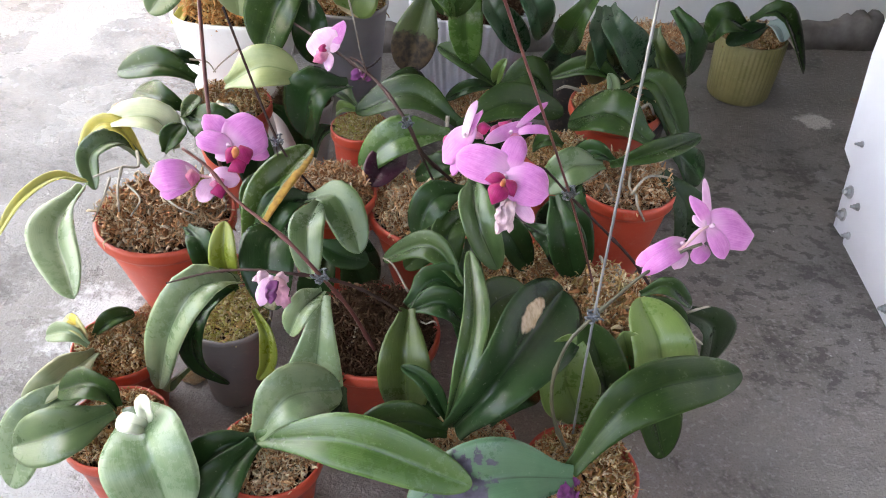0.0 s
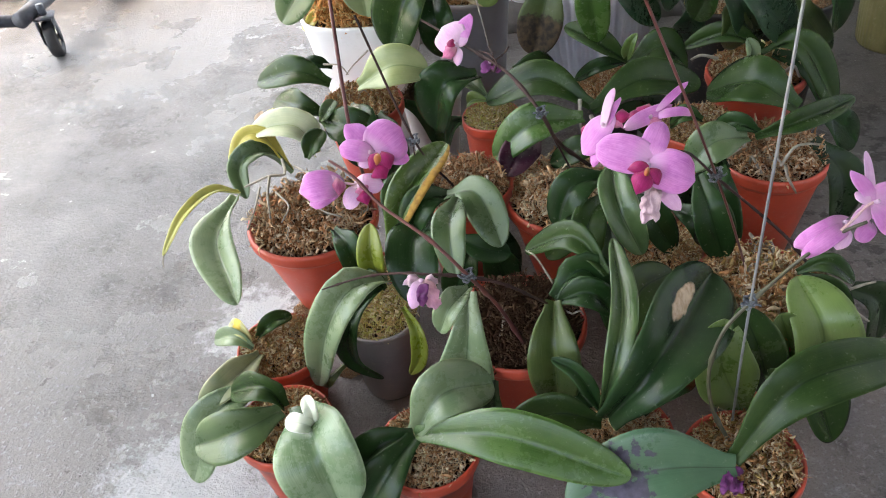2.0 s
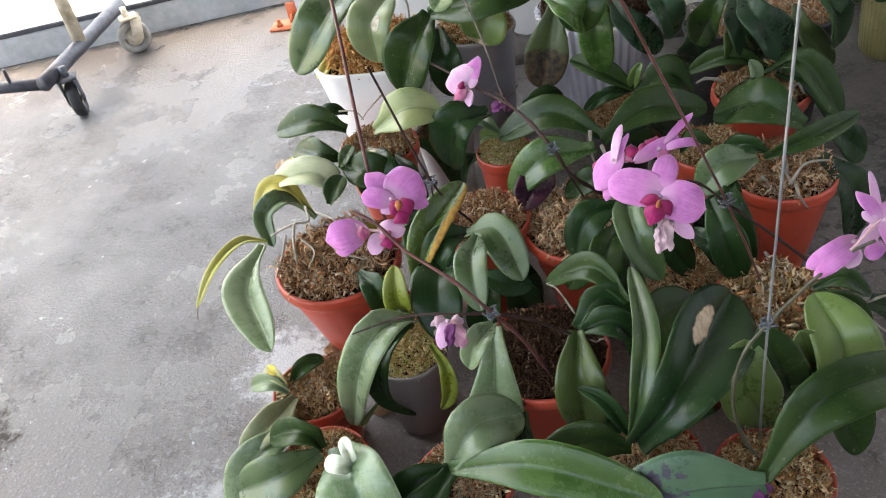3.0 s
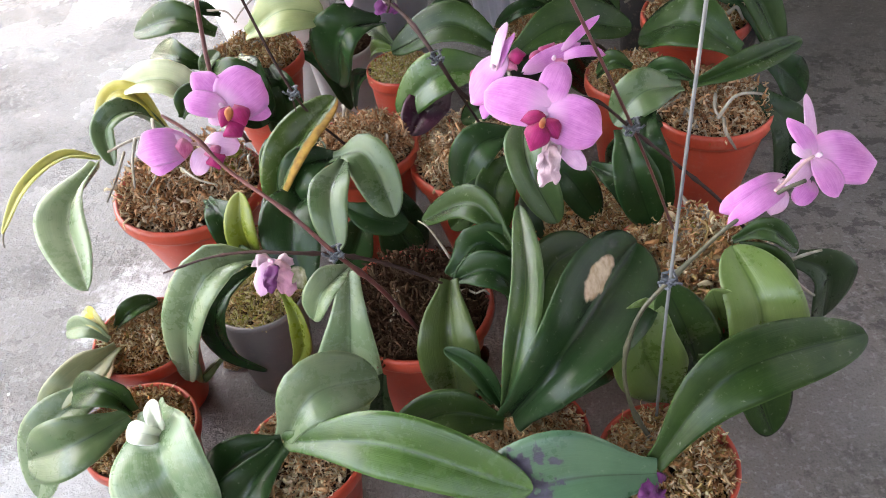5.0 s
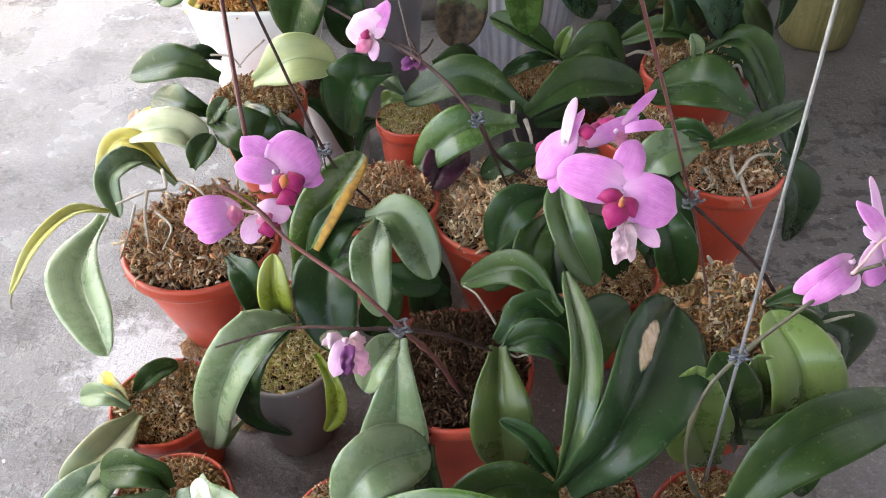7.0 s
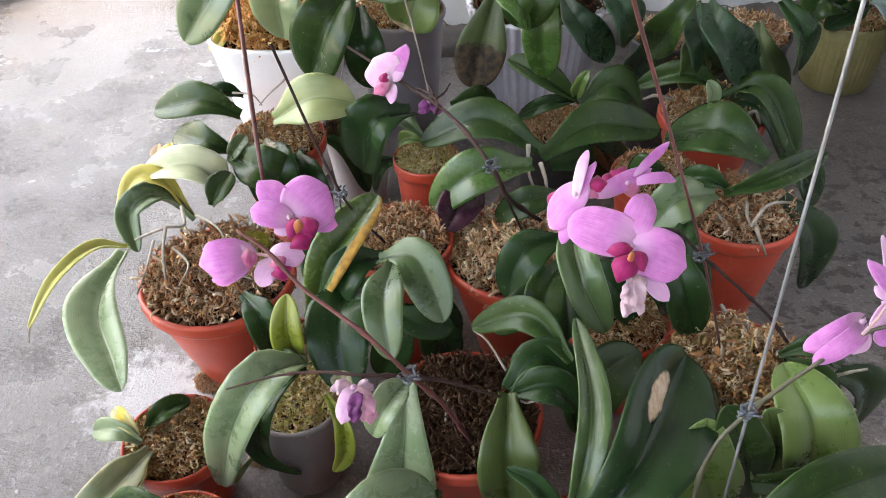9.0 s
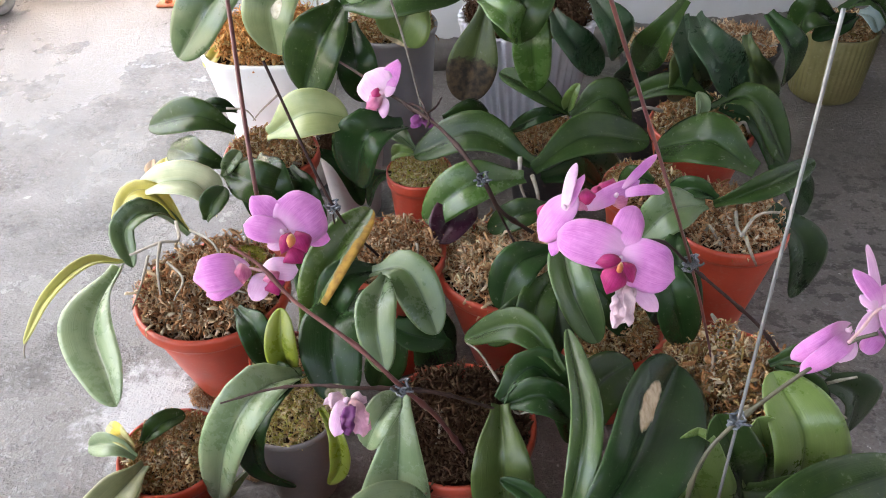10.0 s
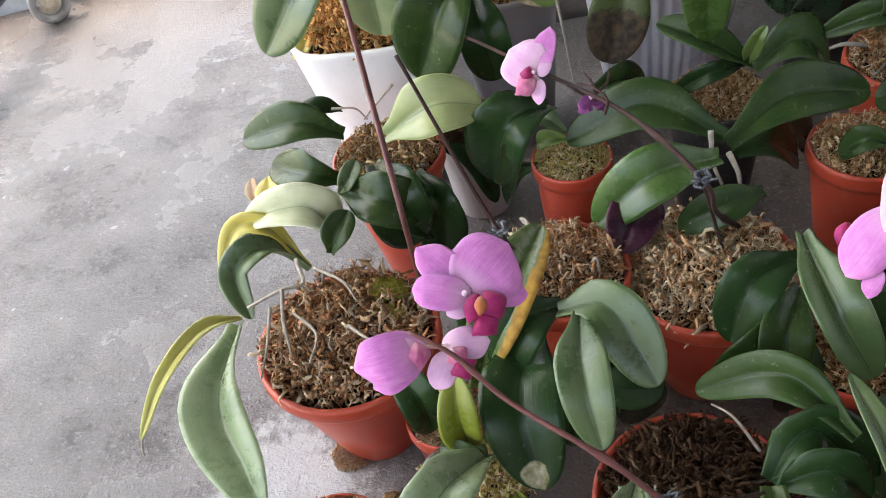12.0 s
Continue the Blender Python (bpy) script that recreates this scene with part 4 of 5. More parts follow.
tie(plant, (0.214, 0.695, 0.315))
bloom = flower_centre(plant, (0.320, 0.740, 0.408), (0.25, -0.53, 0.81))
petal(bloom, (0.319, 0.746, 0.410), (0.319, 0.791, 0.434), 0.010, "palepink", "sepal", 0.05)
petal(bloom, (0.319, 0.738, 0.411), (0.301, 0.765, 0.429), 0.016, "pink", "sepal", 0.10)
petal(bloom, (0.315, 0.735, 0.412), (0.303, 0.745, 0.418), 0.013, "palepink", "sepal", 0.10)
petal(bloom, (0.321, 0.740, 0.410), (0.371, 0.749, 0.396), 0.044, "pink", "broad", 0.12)
petal(bloom, (0.319, 0.734, 0.411), (0.337, 0.716, 0.388), 0.023, "pink", "sepal", 0.12)
petal(bloom, (0.316, 0.735, 0.407), (0.297, 0.717, 0.397), 0.015, "palepink", "sepal", 0.15)
petal(bloom, (0.318, 0.727, 0.393), (0.306, 0.713, 0.383), 0.018, "pink", "broad", 0.15)
petal(bloom, (0.324, 0.750, 0.410), (0.329, 0.759, 0.409), 0.011, "deep", "lobe", 0.20)
stem(plant, "flower_stalk", [(0.285, 0.704, 0.404), (0.298, 0.716, 0.408), (0.309, 0.728, 0.412), (0.317, 0.734, 0.414)], 0.0014, "pinkstalk", 0.9)
bloom = flower_centre(plant, (0.294, 0.730, 0.391), (0.05, -0.61, 0.79))
petal(bloom, (0.294, 0.730, 0.394), (0.249, 0.711, 0.376), 0.020, "pink", "broad", 0.25)
petal(bloom, (0.295, 0.723, 0.393), (0.254, 0.700, 0.373), 0.017, "pink", "broad", 0.28)
petal(bloom, (0.295, 0.725, 0.392), (0.288, 0.709, 0.375), 0.017, "palepink", "sepal", 0.20)
bloom = flower_centre(plant, (0.209, 0.608, 0.140))
petal(bloom, (0.209, 0.610, 0.145), (0.195, 0.587, 0.140), 0.016, "plum", "crumpled", 0.35)
petal(bloom, (0.208, 0.605, 0.145), (0.213, 0.588, 0.135), 0.016, "plum", "crumpled", 0.35)
petal(bloom, (0.209, 0.612, 0.145), (0.220, 0.614, 0.140), 0.011, "plum", "crumpled", 0.35)

plant = potted_orchid('terracotta-red pot with a large dark orchid, one leaf scarred tan', 0.089, 0.670, 0.118, 0.135, "red", "pale")
leaf(plant, [(0.070, 0.672, 0.150), (0.083, 0.689, 0.220), (0.092, 0.743, 0.260), (0.081, 0.848, 0.268)], 0.032, "glossy", 0.30, 0.45)
leaf(plant, [(0.079, 0.669, 0.150), (0.130, 0.692, 0.220), (0.205, 0.858, 0.206)], 0.098, "scar", 0.22, 0.58)
leaf(plant, [(0.099, 0.760, 0.180), (0.114, 0.825, 0.200), (0.159, 0.877, 0.190)], 0.058, "mid", 0.10, 0.50)
leaf(plant, [(0.070, 0.662, 0.150), (0.018, 0.657, 0.165), (-0.038, 0.640, 0.145)], 0.052, "mid", 0.15, 0.50)
leaf(plant, [(0.073, 0.672, 0.150), (0.044, 0.689, 0.200), (0.013, 0.701, 0.211)], 0.021, "dark", 0.35, 0.50)
leaf(plant, [(0.117, 0.695, 0.130), (0.148, 0.721, 0.150), (0.181, 0.802, 0.100)], 0.046, "dark", 0.12, 0.50)
leaf(plant, [(0.060, 0.691, 0.140), (0.039, 0.723, 0.140), (0.026, 0.810, 0.080)], 0.040, "dark", 0.12, 0.50)

plant = potted_orchid('terracotta-red pot of dark bark with folded orchid leaves', -0.035, 0.805, 0.165, 0.175, "red", "dark")
leaf(plant, [(0.012, 0.779, 0.225), (0.014, 0.728, 0.200), (0.021, 0.704, 0.120)], 0.063, "veined", 0.18, 0.50)
leaf(plant, [(0.013, 0.784, 0.225), (0.044, 0.811, 0.250), (0.074, 0.802, 0.220), (0.086, 0.778, 0.170)], 0.049, "dark", 0.18, 0.45)
leaf(plant, [(0.016, 0.780, 0.225), (0.055, 0.780, 0.240), (0.084, 0.776, 0.210)], 0.038, "dark", 0.20, 0.45)
leaf(plant, [(0.076, 0.803, 0.250), (0.033, 0.847, 0.270), (-0.028, 0.871, 0.225)], 0.038, "mid", 0.20, 0.45)
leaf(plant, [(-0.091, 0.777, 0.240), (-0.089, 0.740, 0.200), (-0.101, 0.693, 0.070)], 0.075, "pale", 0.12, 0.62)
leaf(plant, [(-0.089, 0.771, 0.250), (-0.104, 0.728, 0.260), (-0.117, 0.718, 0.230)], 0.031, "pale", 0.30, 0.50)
# added near-black leaf that covers the red pot front
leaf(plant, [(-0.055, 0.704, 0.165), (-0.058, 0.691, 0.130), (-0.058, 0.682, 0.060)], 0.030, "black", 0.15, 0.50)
stem(plant, "flower_stem", [(-0.023, 0.761, 0.165), (-0.048, 0.733, 0.260), (-0.074, 0.708, 0.330), (-0.113, 0.719, 0.370), (-0.168, 0.746, 0.395), (-0.199, 0.764, 0.420), (-0.227, 0.774, 0.435)], 0.0026, "redstem", 0.6)
stem(plant, "side_branch", [(-0.074, 0.708, 0.330), (-0.114, 0.698, 0.340), (-0.154, 0.704, 0.335), (-0.195, 0.706, 0.325), (-0.241, 0.701, 0.310)], 0.0019, "stem", 0.45)
stem(plant, "side_branch", [(-0.074, 0.708, 0.330), (-0.036, 0.727, 0.300), (0.005, 0.771, 0.230)], 0.0020, "stem", 0.7)
tie(plant, (-0.074, 0.708, 0.330))
bloom = flower_centre(plant, (-0.198, 0.832, 0.405), (0.23, -0.65, 0.73))
petal(bloom, (-0.197, 0.837, 0.404), (-0.230, 0.859, 0.428), 0.028, "pink", "sepal", 0.10)
petal(bloom, (-0.193, 0.835, 0.407), (-0.165, 0.864, 0.419), 0.055, "pink", "broad", 0.10)
petal(bloom, (-0.199, 0.829, 0.407), (-0.234, 0.831, 0.414), 0.026, "pink", "broad", 0.12)
petal(bloom, (-0.184, 0.837, 0.401), (-0.155, 0.841, 0.390), 0.021, "pink", "sepal", 0.10)
petal(bloom, (-0.196, 0.830, 0.401), (-0.212, 0.823, 0.394), 0.018, "palepink", "sepal", 0.15)
petal(bloom, (-0.188, 0.827, 0.409), (-0.196, 0.813, 0.394), 0.014, "deep", "lobe", 0.35)
petal(bloom, (-0.183, 0.828, 0.410), (-0.173, 0.816, 0.393), 0.021, "deep", "lobe", 0.35)
petal(bloom, (-0.188, 0.817, 0.399), (-0.177, 0.810, 0.385), 0.027, "deep", "lobe", 0.25)
petal(bloom, (-0.185, 0.821, 0.412), (-0.187, 0.813, 0.401), 0.009, "orange", "lobe", 0.30)
bloom = flower_centre(plant, (-0.235, 0.805, 0.380), (0.15, -0.68, 0.72))
petal(bloom, (-0.233, 0.801, 0.385), (-0.278, 0.791, 0.379), 0.036, "pink", "broad", 0.28)
petal(bloom, (-0.235, 0.803, 0.380), (-0.267, 0.785, 0.364), 0.028, "pink", "broad", 0.30)
petal(bloom, (-0.233, 0.802, 0.388), (-0.252, 0.805, 0.389), 0.009, "palepink", "sepal", 0.20)
petal(bloom, (-0.234, 0.803, 0.390), (-0.232, 0.792, 0.373), 0.020, "rose", "lobe", 0.35)
petal(bloom, (-0.237, 0.806, 0.387), (-0.229, 0.801, 0.376), 0.013, "palepink", "lobe", 0.30)
bloom = flower_centre(plant, (-0.210, 0.805, 0.376), (0.23, -0.65, 0.73))
petal(bloom, (-0.211, 0.808, 0.379), (-0.184, 0.816, 0.372), 0.024, "palepink", "broad", 0.12)
petal(bloom, (-0.212, 0.803, 0.377), (-0.223, 0.785, 0.359), 0.021, "palepink", "sepal", 0.15)
petal(bloom, (-0.214, 0.809, 0.377), (-0.206, 0.819, 0.378), 0.010, "palepink", "sepal", 0.10)
petal(bloom, (-0.209, 0.803, 0.381), (-0.202, 0.797, 0.368), 0.018, "rose", "lobe", 0.30)
petal(bloom, (-0.204, 0.797, 0.377), (-0.199, 0.789, 0.363), 0.020, "deep", "lobe", 0.30)
stem(plant, "flower_stalk", [(-0.238, 0.806, 0.383), (-0.226, 0.807, 0.380), (-0.215, 0.808, 0.378), (-0.207, 0.814, 0.380)], 0.0017, "pinkstalk", 0.9)
bloom = flower_centre(plant, (-0.116, 0.672, 0.355))
petal(bloom, (-0.116, 0.673, 0.355), (-0.123, 0.645, 0.340), 0.016, "palepink", "crumpled", 0.35)
petal(bloom, (-0.110, 0.669, 0.355), (-0.100, 0.653, 0.335), 0.019, "lilac", "crumpled", 0.35)
petal(bloom, (-0.111, 0.664, 0.360), (-0.110, 0.641, 0.350), 0.012, "plum", "crumpled", 0.35)
petal(bloom, (-0.118, 0.675, 0.355), (-0.135, 0.671, 0.350), 0.011, "ghost", "crumpled", 0.35)
petal(bloom, (-0.113, 0.675, 0.355), (-0.100, 0.675, 0.350), 0.012, "ghost", "crumpled", 0.35)
root(plant, [(0.010, 0.807, 0.230), (-0.010, 0.819, 0.260), (-0.024, 0.832, 0.260)], 0.0015)
loose_roots(plant, 6, .07, 9)

plant = potted_orchid('terracotta-red pot of root-filled bark with grey-green orchid leaves', -0.137, 1.062, 0.195, 0.150, "red", "bark2")
leaf(plant, [(-0.120, 0.926, 0.270), (-0.121, 0.852, 0.275), (-0.110, 0.811, 0.235)], 0.045, "palegreen", 0.14, 0.50)
leaf(plant, [(-0.103, 0.931, 0.200), (-0.116, 0.915, 0.170), (-0.145, 0.906, 0.100)], 0.050, "dark", 0.14, 0.50)
leaf(plant, [(-0.103, 0.931, 0.200), (-0.078, 0.923, 0.170), (-0.062, 0.940, 0.090)], 0.054, "dark", 0.14, 0.50)
leaf(plant, [(-0.138, 0.940, 0.260), (-0.096, 0.927, 0.275), (-0.059, 0.874, 0.230)], 0.053, "palegreen", 0.14, 0.50)
leaf(plant, [(-0.136, 0.956, 0.250), (-0.171, 0.927, 0.260), (-0.194, 0.906, 0.210)], 0.048, "dark", 0.14, 0.50)
leaf(plant, [(-0.123, 0.893, 0.230), (-0.092, 0.884, 0.220), (-0.052, 0.894, 0.200)], 0.038, "dark", 0.10, 0.50)
leaf(plant, [(-0.162, 0.951, 0.220), (-0.177, 0.869, 0.230), (-0.161, 0.812, 0.176)], 0.072, "torn", 0.12, 0.50)
leaf(plant, [(-0.221, 0.915, 0.190), (-0.191, 0.941, 0.265), (-0.149, 1.025, 0.290)], 0.052, "twotone", 0.30, 0.50)
leaf(plant, [(-0.224, 0.935, 0.200), (-0.219, 0.971, 0.240), (-0.211, 1.034, 0.240)], 0.041, "mid", 0.20, 0.50)
stem(plant, "stake", [(-0.146, 1.030, 0.210), (-0.185, 0.988, 0.320), (-0.253, 1.039, 0.480)], 0.0017, "stem", 1)
stem(plant, "stake", [(-0.178, 1.018, 0.200), (-0.185, 0.985, 0.290), (-0.187, 0.987, 0.322)], 0.0010, "stem", 1)
tie(plant, (-0.185, 0.988, 0.320))
# two low dark leaves added to fill the shaded gap under this plant
leaf(plant, [(-0.101, 0.991, 0.180), (-0.073, 0.971, 0.160), (-0.065, 0.977, 0.070)], 0.045, "black", 0.12, 0.50)
leaf(plant, [(-0.173, 1.025, 0.200), (-0.209, 1.071, 0.190), (-0.262, 1.144, 0.120)], 0.045, "dark", 0.12, 0.50)
loose_roots(plant, 9, .06, 5)

plant = potted_orchid('terracotta-red pot of pale bark with long spreading orchid leaves', 0.019, 1.066, 0.175, 0.190, "bowl", "pale")
leaf(plant, [(0.052, 1.188, 0.250), (-0.028, 1.221, 0.280), (-0.118, 1.230, 0.235)], 0.061, "mid", 0.12, 0.50)
leaf(plant, [(0.039, 1.154, 0.250), (-0.036, 1.120, 0.260), (-0.095, 1.117, 0.202)], 0.062, "bright", 0.12, 0.50)
leaf(plant, [(0.052, 1.174, 0.250), (0.126, 1.215, 0.280), (0.219, 1.251, 0.250)], 0.062, "mid", 0.12, 0.50)
leaf(plant, [(0.078, 1.116, 0.230), (0.037, 1.093, 0.235), (-0.008, 1.104, 0.200)], 0.041, "mid", 0.12, 0.50)
leaf(plant, [(-0.030, 1.154, 0.215), (-0.056, 1.105, 0.215), (-0.071, 1.071, 0.200)], 0.058, "purple", 0.15, 0.50)
root(plant, [(0.034, 1.176, 0.270), (0.035, 1.156, 0.240), (0.043, 1.144, 0.220)], 0.0030)
root(plant, [(0.051, 1.160, 0.250), (0.057, 1.141, 0.240), (0.061, 1.137, 0.220)], 0.0035)
stem(plant, "flower_stem", [(0.052, 1.098, 0.200), (0.009, 1.012, 0.300), (-0.011, 0.980, 0.366), (-0.064, 1.073, 0.375), (-0.143, 1.181, 0.365), (-0.228, 1.300, 0.350), (-0.321, 1.412, 0.335)], 0.0027, "stem", 0.6)
stem(plant, "stake", [(0.033, 1.073, 0.190), (-0.010, 0.982, 0.360)], 0.0016, "stem", 1)
stem(plant, "side_branch", [(-0.093, 1.125, 0.360), (-0.107, 1.128, 0.370), (-0.122, 1.151, 0.370)], 0.0014, "stem", .6)
stem(plant, "side_branch", [(-0.093, 1.125, 0.360), (-0.076, 1.141, 0.365), (-0.070, 1.176, 0.360)], 0.0015, "stem", .6)
stem(plant, "side_branch", [(-0.089, 1.118, 0.360), (-0.088, 1.129, 0.370), (-0.097, 1.151, 0.375)], 0.0014, "stem", .6)
tie(plant, (-0.011, 0.980, 0.366))
bloom = flower_centre(plant, (-0.144, 1.160, 0.374), (-0.22, -0.72, 0.65))
petal(bloom, (-0.144, 1.159, 0.376), (-0.170, 1.185, 0.390), 0.051, "palepink", "broad", 0.12)
petal(bloom, (-0.140, 1.160, 0.375), (-0.126, 1.190, 0.407), 0.024, "pink", "sepal", 0.10)
petal(bloom, (-0.140, 1.154, 0.374), (-0.129, 1.165, 0.384), 0.013, "palepink", "sepal", 0.10)
petal(bloom, (-0.140, 1.153, 0.370), (-0.144, 1.141, 0.349), 0.015, "palepink", "sepal", 0.12)
petal(bloom, (-0.146, 1.153, 0.377), (-0.160, 1.160, 0.375), 0.017, "deep", "lobe", 0.35)
petal(bloom, (-0.145, 1.152, 0.373), (-0.166, 1.150, 0.358), 0.021, "rose", "lobe", 0.30)
bloom = flower_centre(plant, (-0.093, 1.125, 0.360))
petal(bloom, (-0.093, 1.125, 0.360), (-0.103, 1.114, 0.350), 0.013, "plum", "crumpled", 0.35)
petal(bloom, (-0.091, 1.125, 0.360), (-0.079, 1.119, 0.350), 0.013, "plum", "crumpled", 0.35)
stem(plant, "side_branch", [(-0.082, 1.081, 0.370), (-0.079, 1.091, 0.380), (-0.090, 1.105, 0.385), (-0.105, 1.116, 0.385)], 0.0014, "stem", 0.6)
# added dark leaves in place of the shade beside the pot
leaf(plant, [(0.065, 1.197, 0.220), (0.117, 1.237, 0.200), (0.171, 1.305, 0.120)], 0.058, "dark", 0.12, 0.50)
leaf(plant, [(0.039, 1.134, 0.170), (0.068, 1.108, 0.150), (0.101, 1.204, 0.090)], 0.047, "black", 0.12, 0.50)

plant = potted_orchid('terracotta-red pot with a folded green orchid leaf below pink flowers', 0.147, 0.982, 0.140, 0.140, "red", "bark1")
leaf(plant, [(0.081, 0.993, 0.280), (0.087, 0.916, 0.270), (0.120, 0.886, 0.210)], 0.047, "glossygreen", 0.30, 0.50)
leaf(plant, [(0.074, 0.975, 0.270), (0.030, 0.947, 0.270), (0.011, 0.926, 0.220)], 0.051, "dark", 0.12, 0.50)
leaf(plant, [(0.073, 0.958, 0.250), (0.051, 0.913, 0.240), (0.054, 0.891, 0.190)], 0.047, "mid", 0.12, 0.50)
leaf(plant, [(0.081, 0.962, 0.220), (0.035, 0.910, 0.230), (-0.004, 0.911, 0.180)], 0.041, "mid", 0.15, 0.50)
leaf(plant, [(0.090, 0.992, 0.220), (0.130, 0.960, 0.220), (0.170, 0.963, 0.150)], 0.047, "dark", 0.12, 0.50)
# near-black leaf added low, standing for shade between pots
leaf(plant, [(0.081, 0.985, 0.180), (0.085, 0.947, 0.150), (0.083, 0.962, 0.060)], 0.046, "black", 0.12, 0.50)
leaf(plant, [(0.161, 1.004, 0.200), (0.190, 0.960, 0.210), (0.211, 0.983, 0.150)], 0.032, "dark", 0.15, 0.50)

plant = potted_orchid('large terracotta-red pot of mossy roots with light green notched leaves', 0.270, 0.868, 0.165, 0.190, "red", "bark1")
leaf(plant, [(0.335, 0.775, 0.100), (0.325, 0.781, 0.190), (0.299, 0.839, 0.221)], 0.080, "light", 0.12, 0.40)
leaf(plant, [(0.300, 0.770, 0.080), (0.290, 0.776, 0.160), (0.273, 0.784, 0.212)], 0.066, "light", 0.12, 0.50)
leaf(plant, [(0.241, 0.738, 0.090), (0.206, 0.732, 0.180), (0.206, 0.755, 0.230)], 0.074, "light", 0.12, 0.50)
leaf(plant, [(0.275, 0.762, 0.090), (0.250, 0.753, 0.180), (0.222, 0.760, 0.245)], 0.060, "mid", 0.12, 0.50)
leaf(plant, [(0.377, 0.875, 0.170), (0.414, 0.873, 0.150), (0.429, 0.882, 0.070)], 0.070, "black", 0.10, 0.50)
leaf(plant, [(0.308, 0.869, 0.200), (0.339, 0.865, 0.220), (0.374, 0.866, 0.190)], 0.026, "mid", 0.20, 0.50)
leaf(plant, [(0.313, 0.865, 0.200), (0.343, 0.846, 0.200), (0.377, 0.851, 0.150)], 0.023, "mid", 0.20, 0.50)
leaf(plant, [(0.189, 0.962, 0.280), (0.201, 0.914, 0.260), (0.227, 0.917, 0.180)], 0.052, "dark", 0.12, 0.50)
root(plant, [(0.359, 0.864, 0.170), (0.375, 0.848, 0.200), (0.389, 0.842, 0.213)], 0.0024)
root(plant, [(0.371, 0.840, 0.170), (0.382, 0.837, 0.160), (0.394, 0.838, 0.150)], 0.0024)
stem(plant, "stake", [(0.266, 0.905, 0.140), (0.188, 0.829, 0.377), (0.058, 0.702, 0.722)], 0.0015, "redstem", 1)
stem(plant, "flower_stem", [(0.326, 0.900, 0.190), (0.281, 0.873, 0.260), (0.191, 0.832, 0.370), (0.155, 0.806, 0.420), (0.126, 0.785, 0.440)], 0.0021, "stem", 0.6)
tie(plant, (0.188, 0.829, 0.377))
bloom = flower_centre(plant, (0.111, 0.773, 0.429), (-0.05, -0.72, 0.69))
petal(bloom, (0.110, 0.776, 0.435), (0.058, 0.791, 0.441), 0.040, "pink", "broad", 0.08)
petal(bloom, (0.111, 0.779, 0.432), (0.125, 0.810, 0.458), 0.027, "pink", "sepal", 0.14)
petal(bloom, (0.114, 0.772, 0.432), (0.157, 0.761, 0.419), 0.044, "pink", "broad", 0.10)
petal(bloom, (0.119, 0.763, 0.414), (0.108, 0.739, 0.382), 0.019, "ghost", "sepal", 0.20)
petal(bloom, (0.121, 0.763, 0.411), (0.144, 0.748, 0.391), 0.016, "palepink", "sepal", 0.15)
petal(bloom, (0.117, 0.757, 0.414), (0.120, 0.736, 0.386), 0.009, "ghost", "sepal", 0.20)
petal(bloom, (0.111, 0.765, 0.434), (0.090, 0.766, 0.429), 0.013, "deep", "lobe", 0.30)
petal(bloom, (0.112, 0.763, 0.433), (0.121, 0.753, 0.419), 0.016, "deep", "lobe", 0.30)
petal(bloom, (0.109, 0.759, 0.433), (0.099, 0.745, 0.413), 0.022, "deep", "lobe", 0.30)
petal(bloom, (0.110, 0.757, 0.438), (0.107, 0.752, 0.428), 0.005, "orange", "lobe", 0.40)
bloom = flower_centre(plant, (0.068, 0.822, 0.445), (-0.45, -0.55, 0.70))
petal(bloom, (0.069, 0.824, 0.451), (0.044, 0.810, 0.418), 0.031, "pink", "broad", 0.10)
petal(bloom, (0.066, 0.817, 0.446), (0.076, 0.851, 0.474), 0.011, "palepink", "sepal", 0.10)
petal(bloom, (0.067, 0.818, 0.445), (0.083, 0.842, 0.468), 0.010, "pink", "sepal", 0.08)
petal(bloom, (0.062, 0.808, 0.425), (0.055, 0.799, 0.409), 0.012, "pink", "sepal", 0.10)
petal(bloom, (0.049, 0.836, 0.439), (0.045, 0.828, 0.424), 0.011, "deep", "lobe", 0.20)
petal(bloom, (0.084, 0.821, 0.450), (0.085, 0.837, 0.457), 0.018, "deep", "lobe", 0.30)
petal(bloom, (0.077, 0.818, 0.446), (0.083, 0.826, 0.450), 0.015, "rose", "lobe", 0.30)
bloom = flower_centre(plant, (0.116, 0.867, 0.425), (0.10, -0.56, 0.82))
petal(bloom, (0.090, 0.853, 0.423), (0.141, 0.884, 0.433), 0.018, "pink", "sepal", 0.06)
petal(bloom, (0.124, 0.871, 0.434), (0.158, 0.906, 0.449), 0.009, "pink", "sepal", 0.06)
petal(bloom, (0.122, 0.868, 0.427), (0.164, 0.878, 0.424), 0.011, "pink", "sepal", 0.28)
petal(bloom, (0.109, 0.870, 0.423), (0.116, 0.890, 0.431), 0.022, "deep", "lobe", 0.30)
petal(bloom, (0.097, 0.867, 0.420), (0.106, 0.885, 0.427), 0.015, "deep", "lobe", 0.30)
petal(bloom, (0.113, 0.860, 0.424), (0.129, 0.869, 0.423), 0.020, "rose", "lobe", 0.30)
loose_roots(plant, 12, .075, 4)
moss_tuft(plant, (0.205, 0.880, 0.166), 0.020)
moss_tuft(plant, (0.262, 0.905, 0.178), 0.022)
moss_tuft(plant, (0.268, 0.815, 0.168), 0.020)

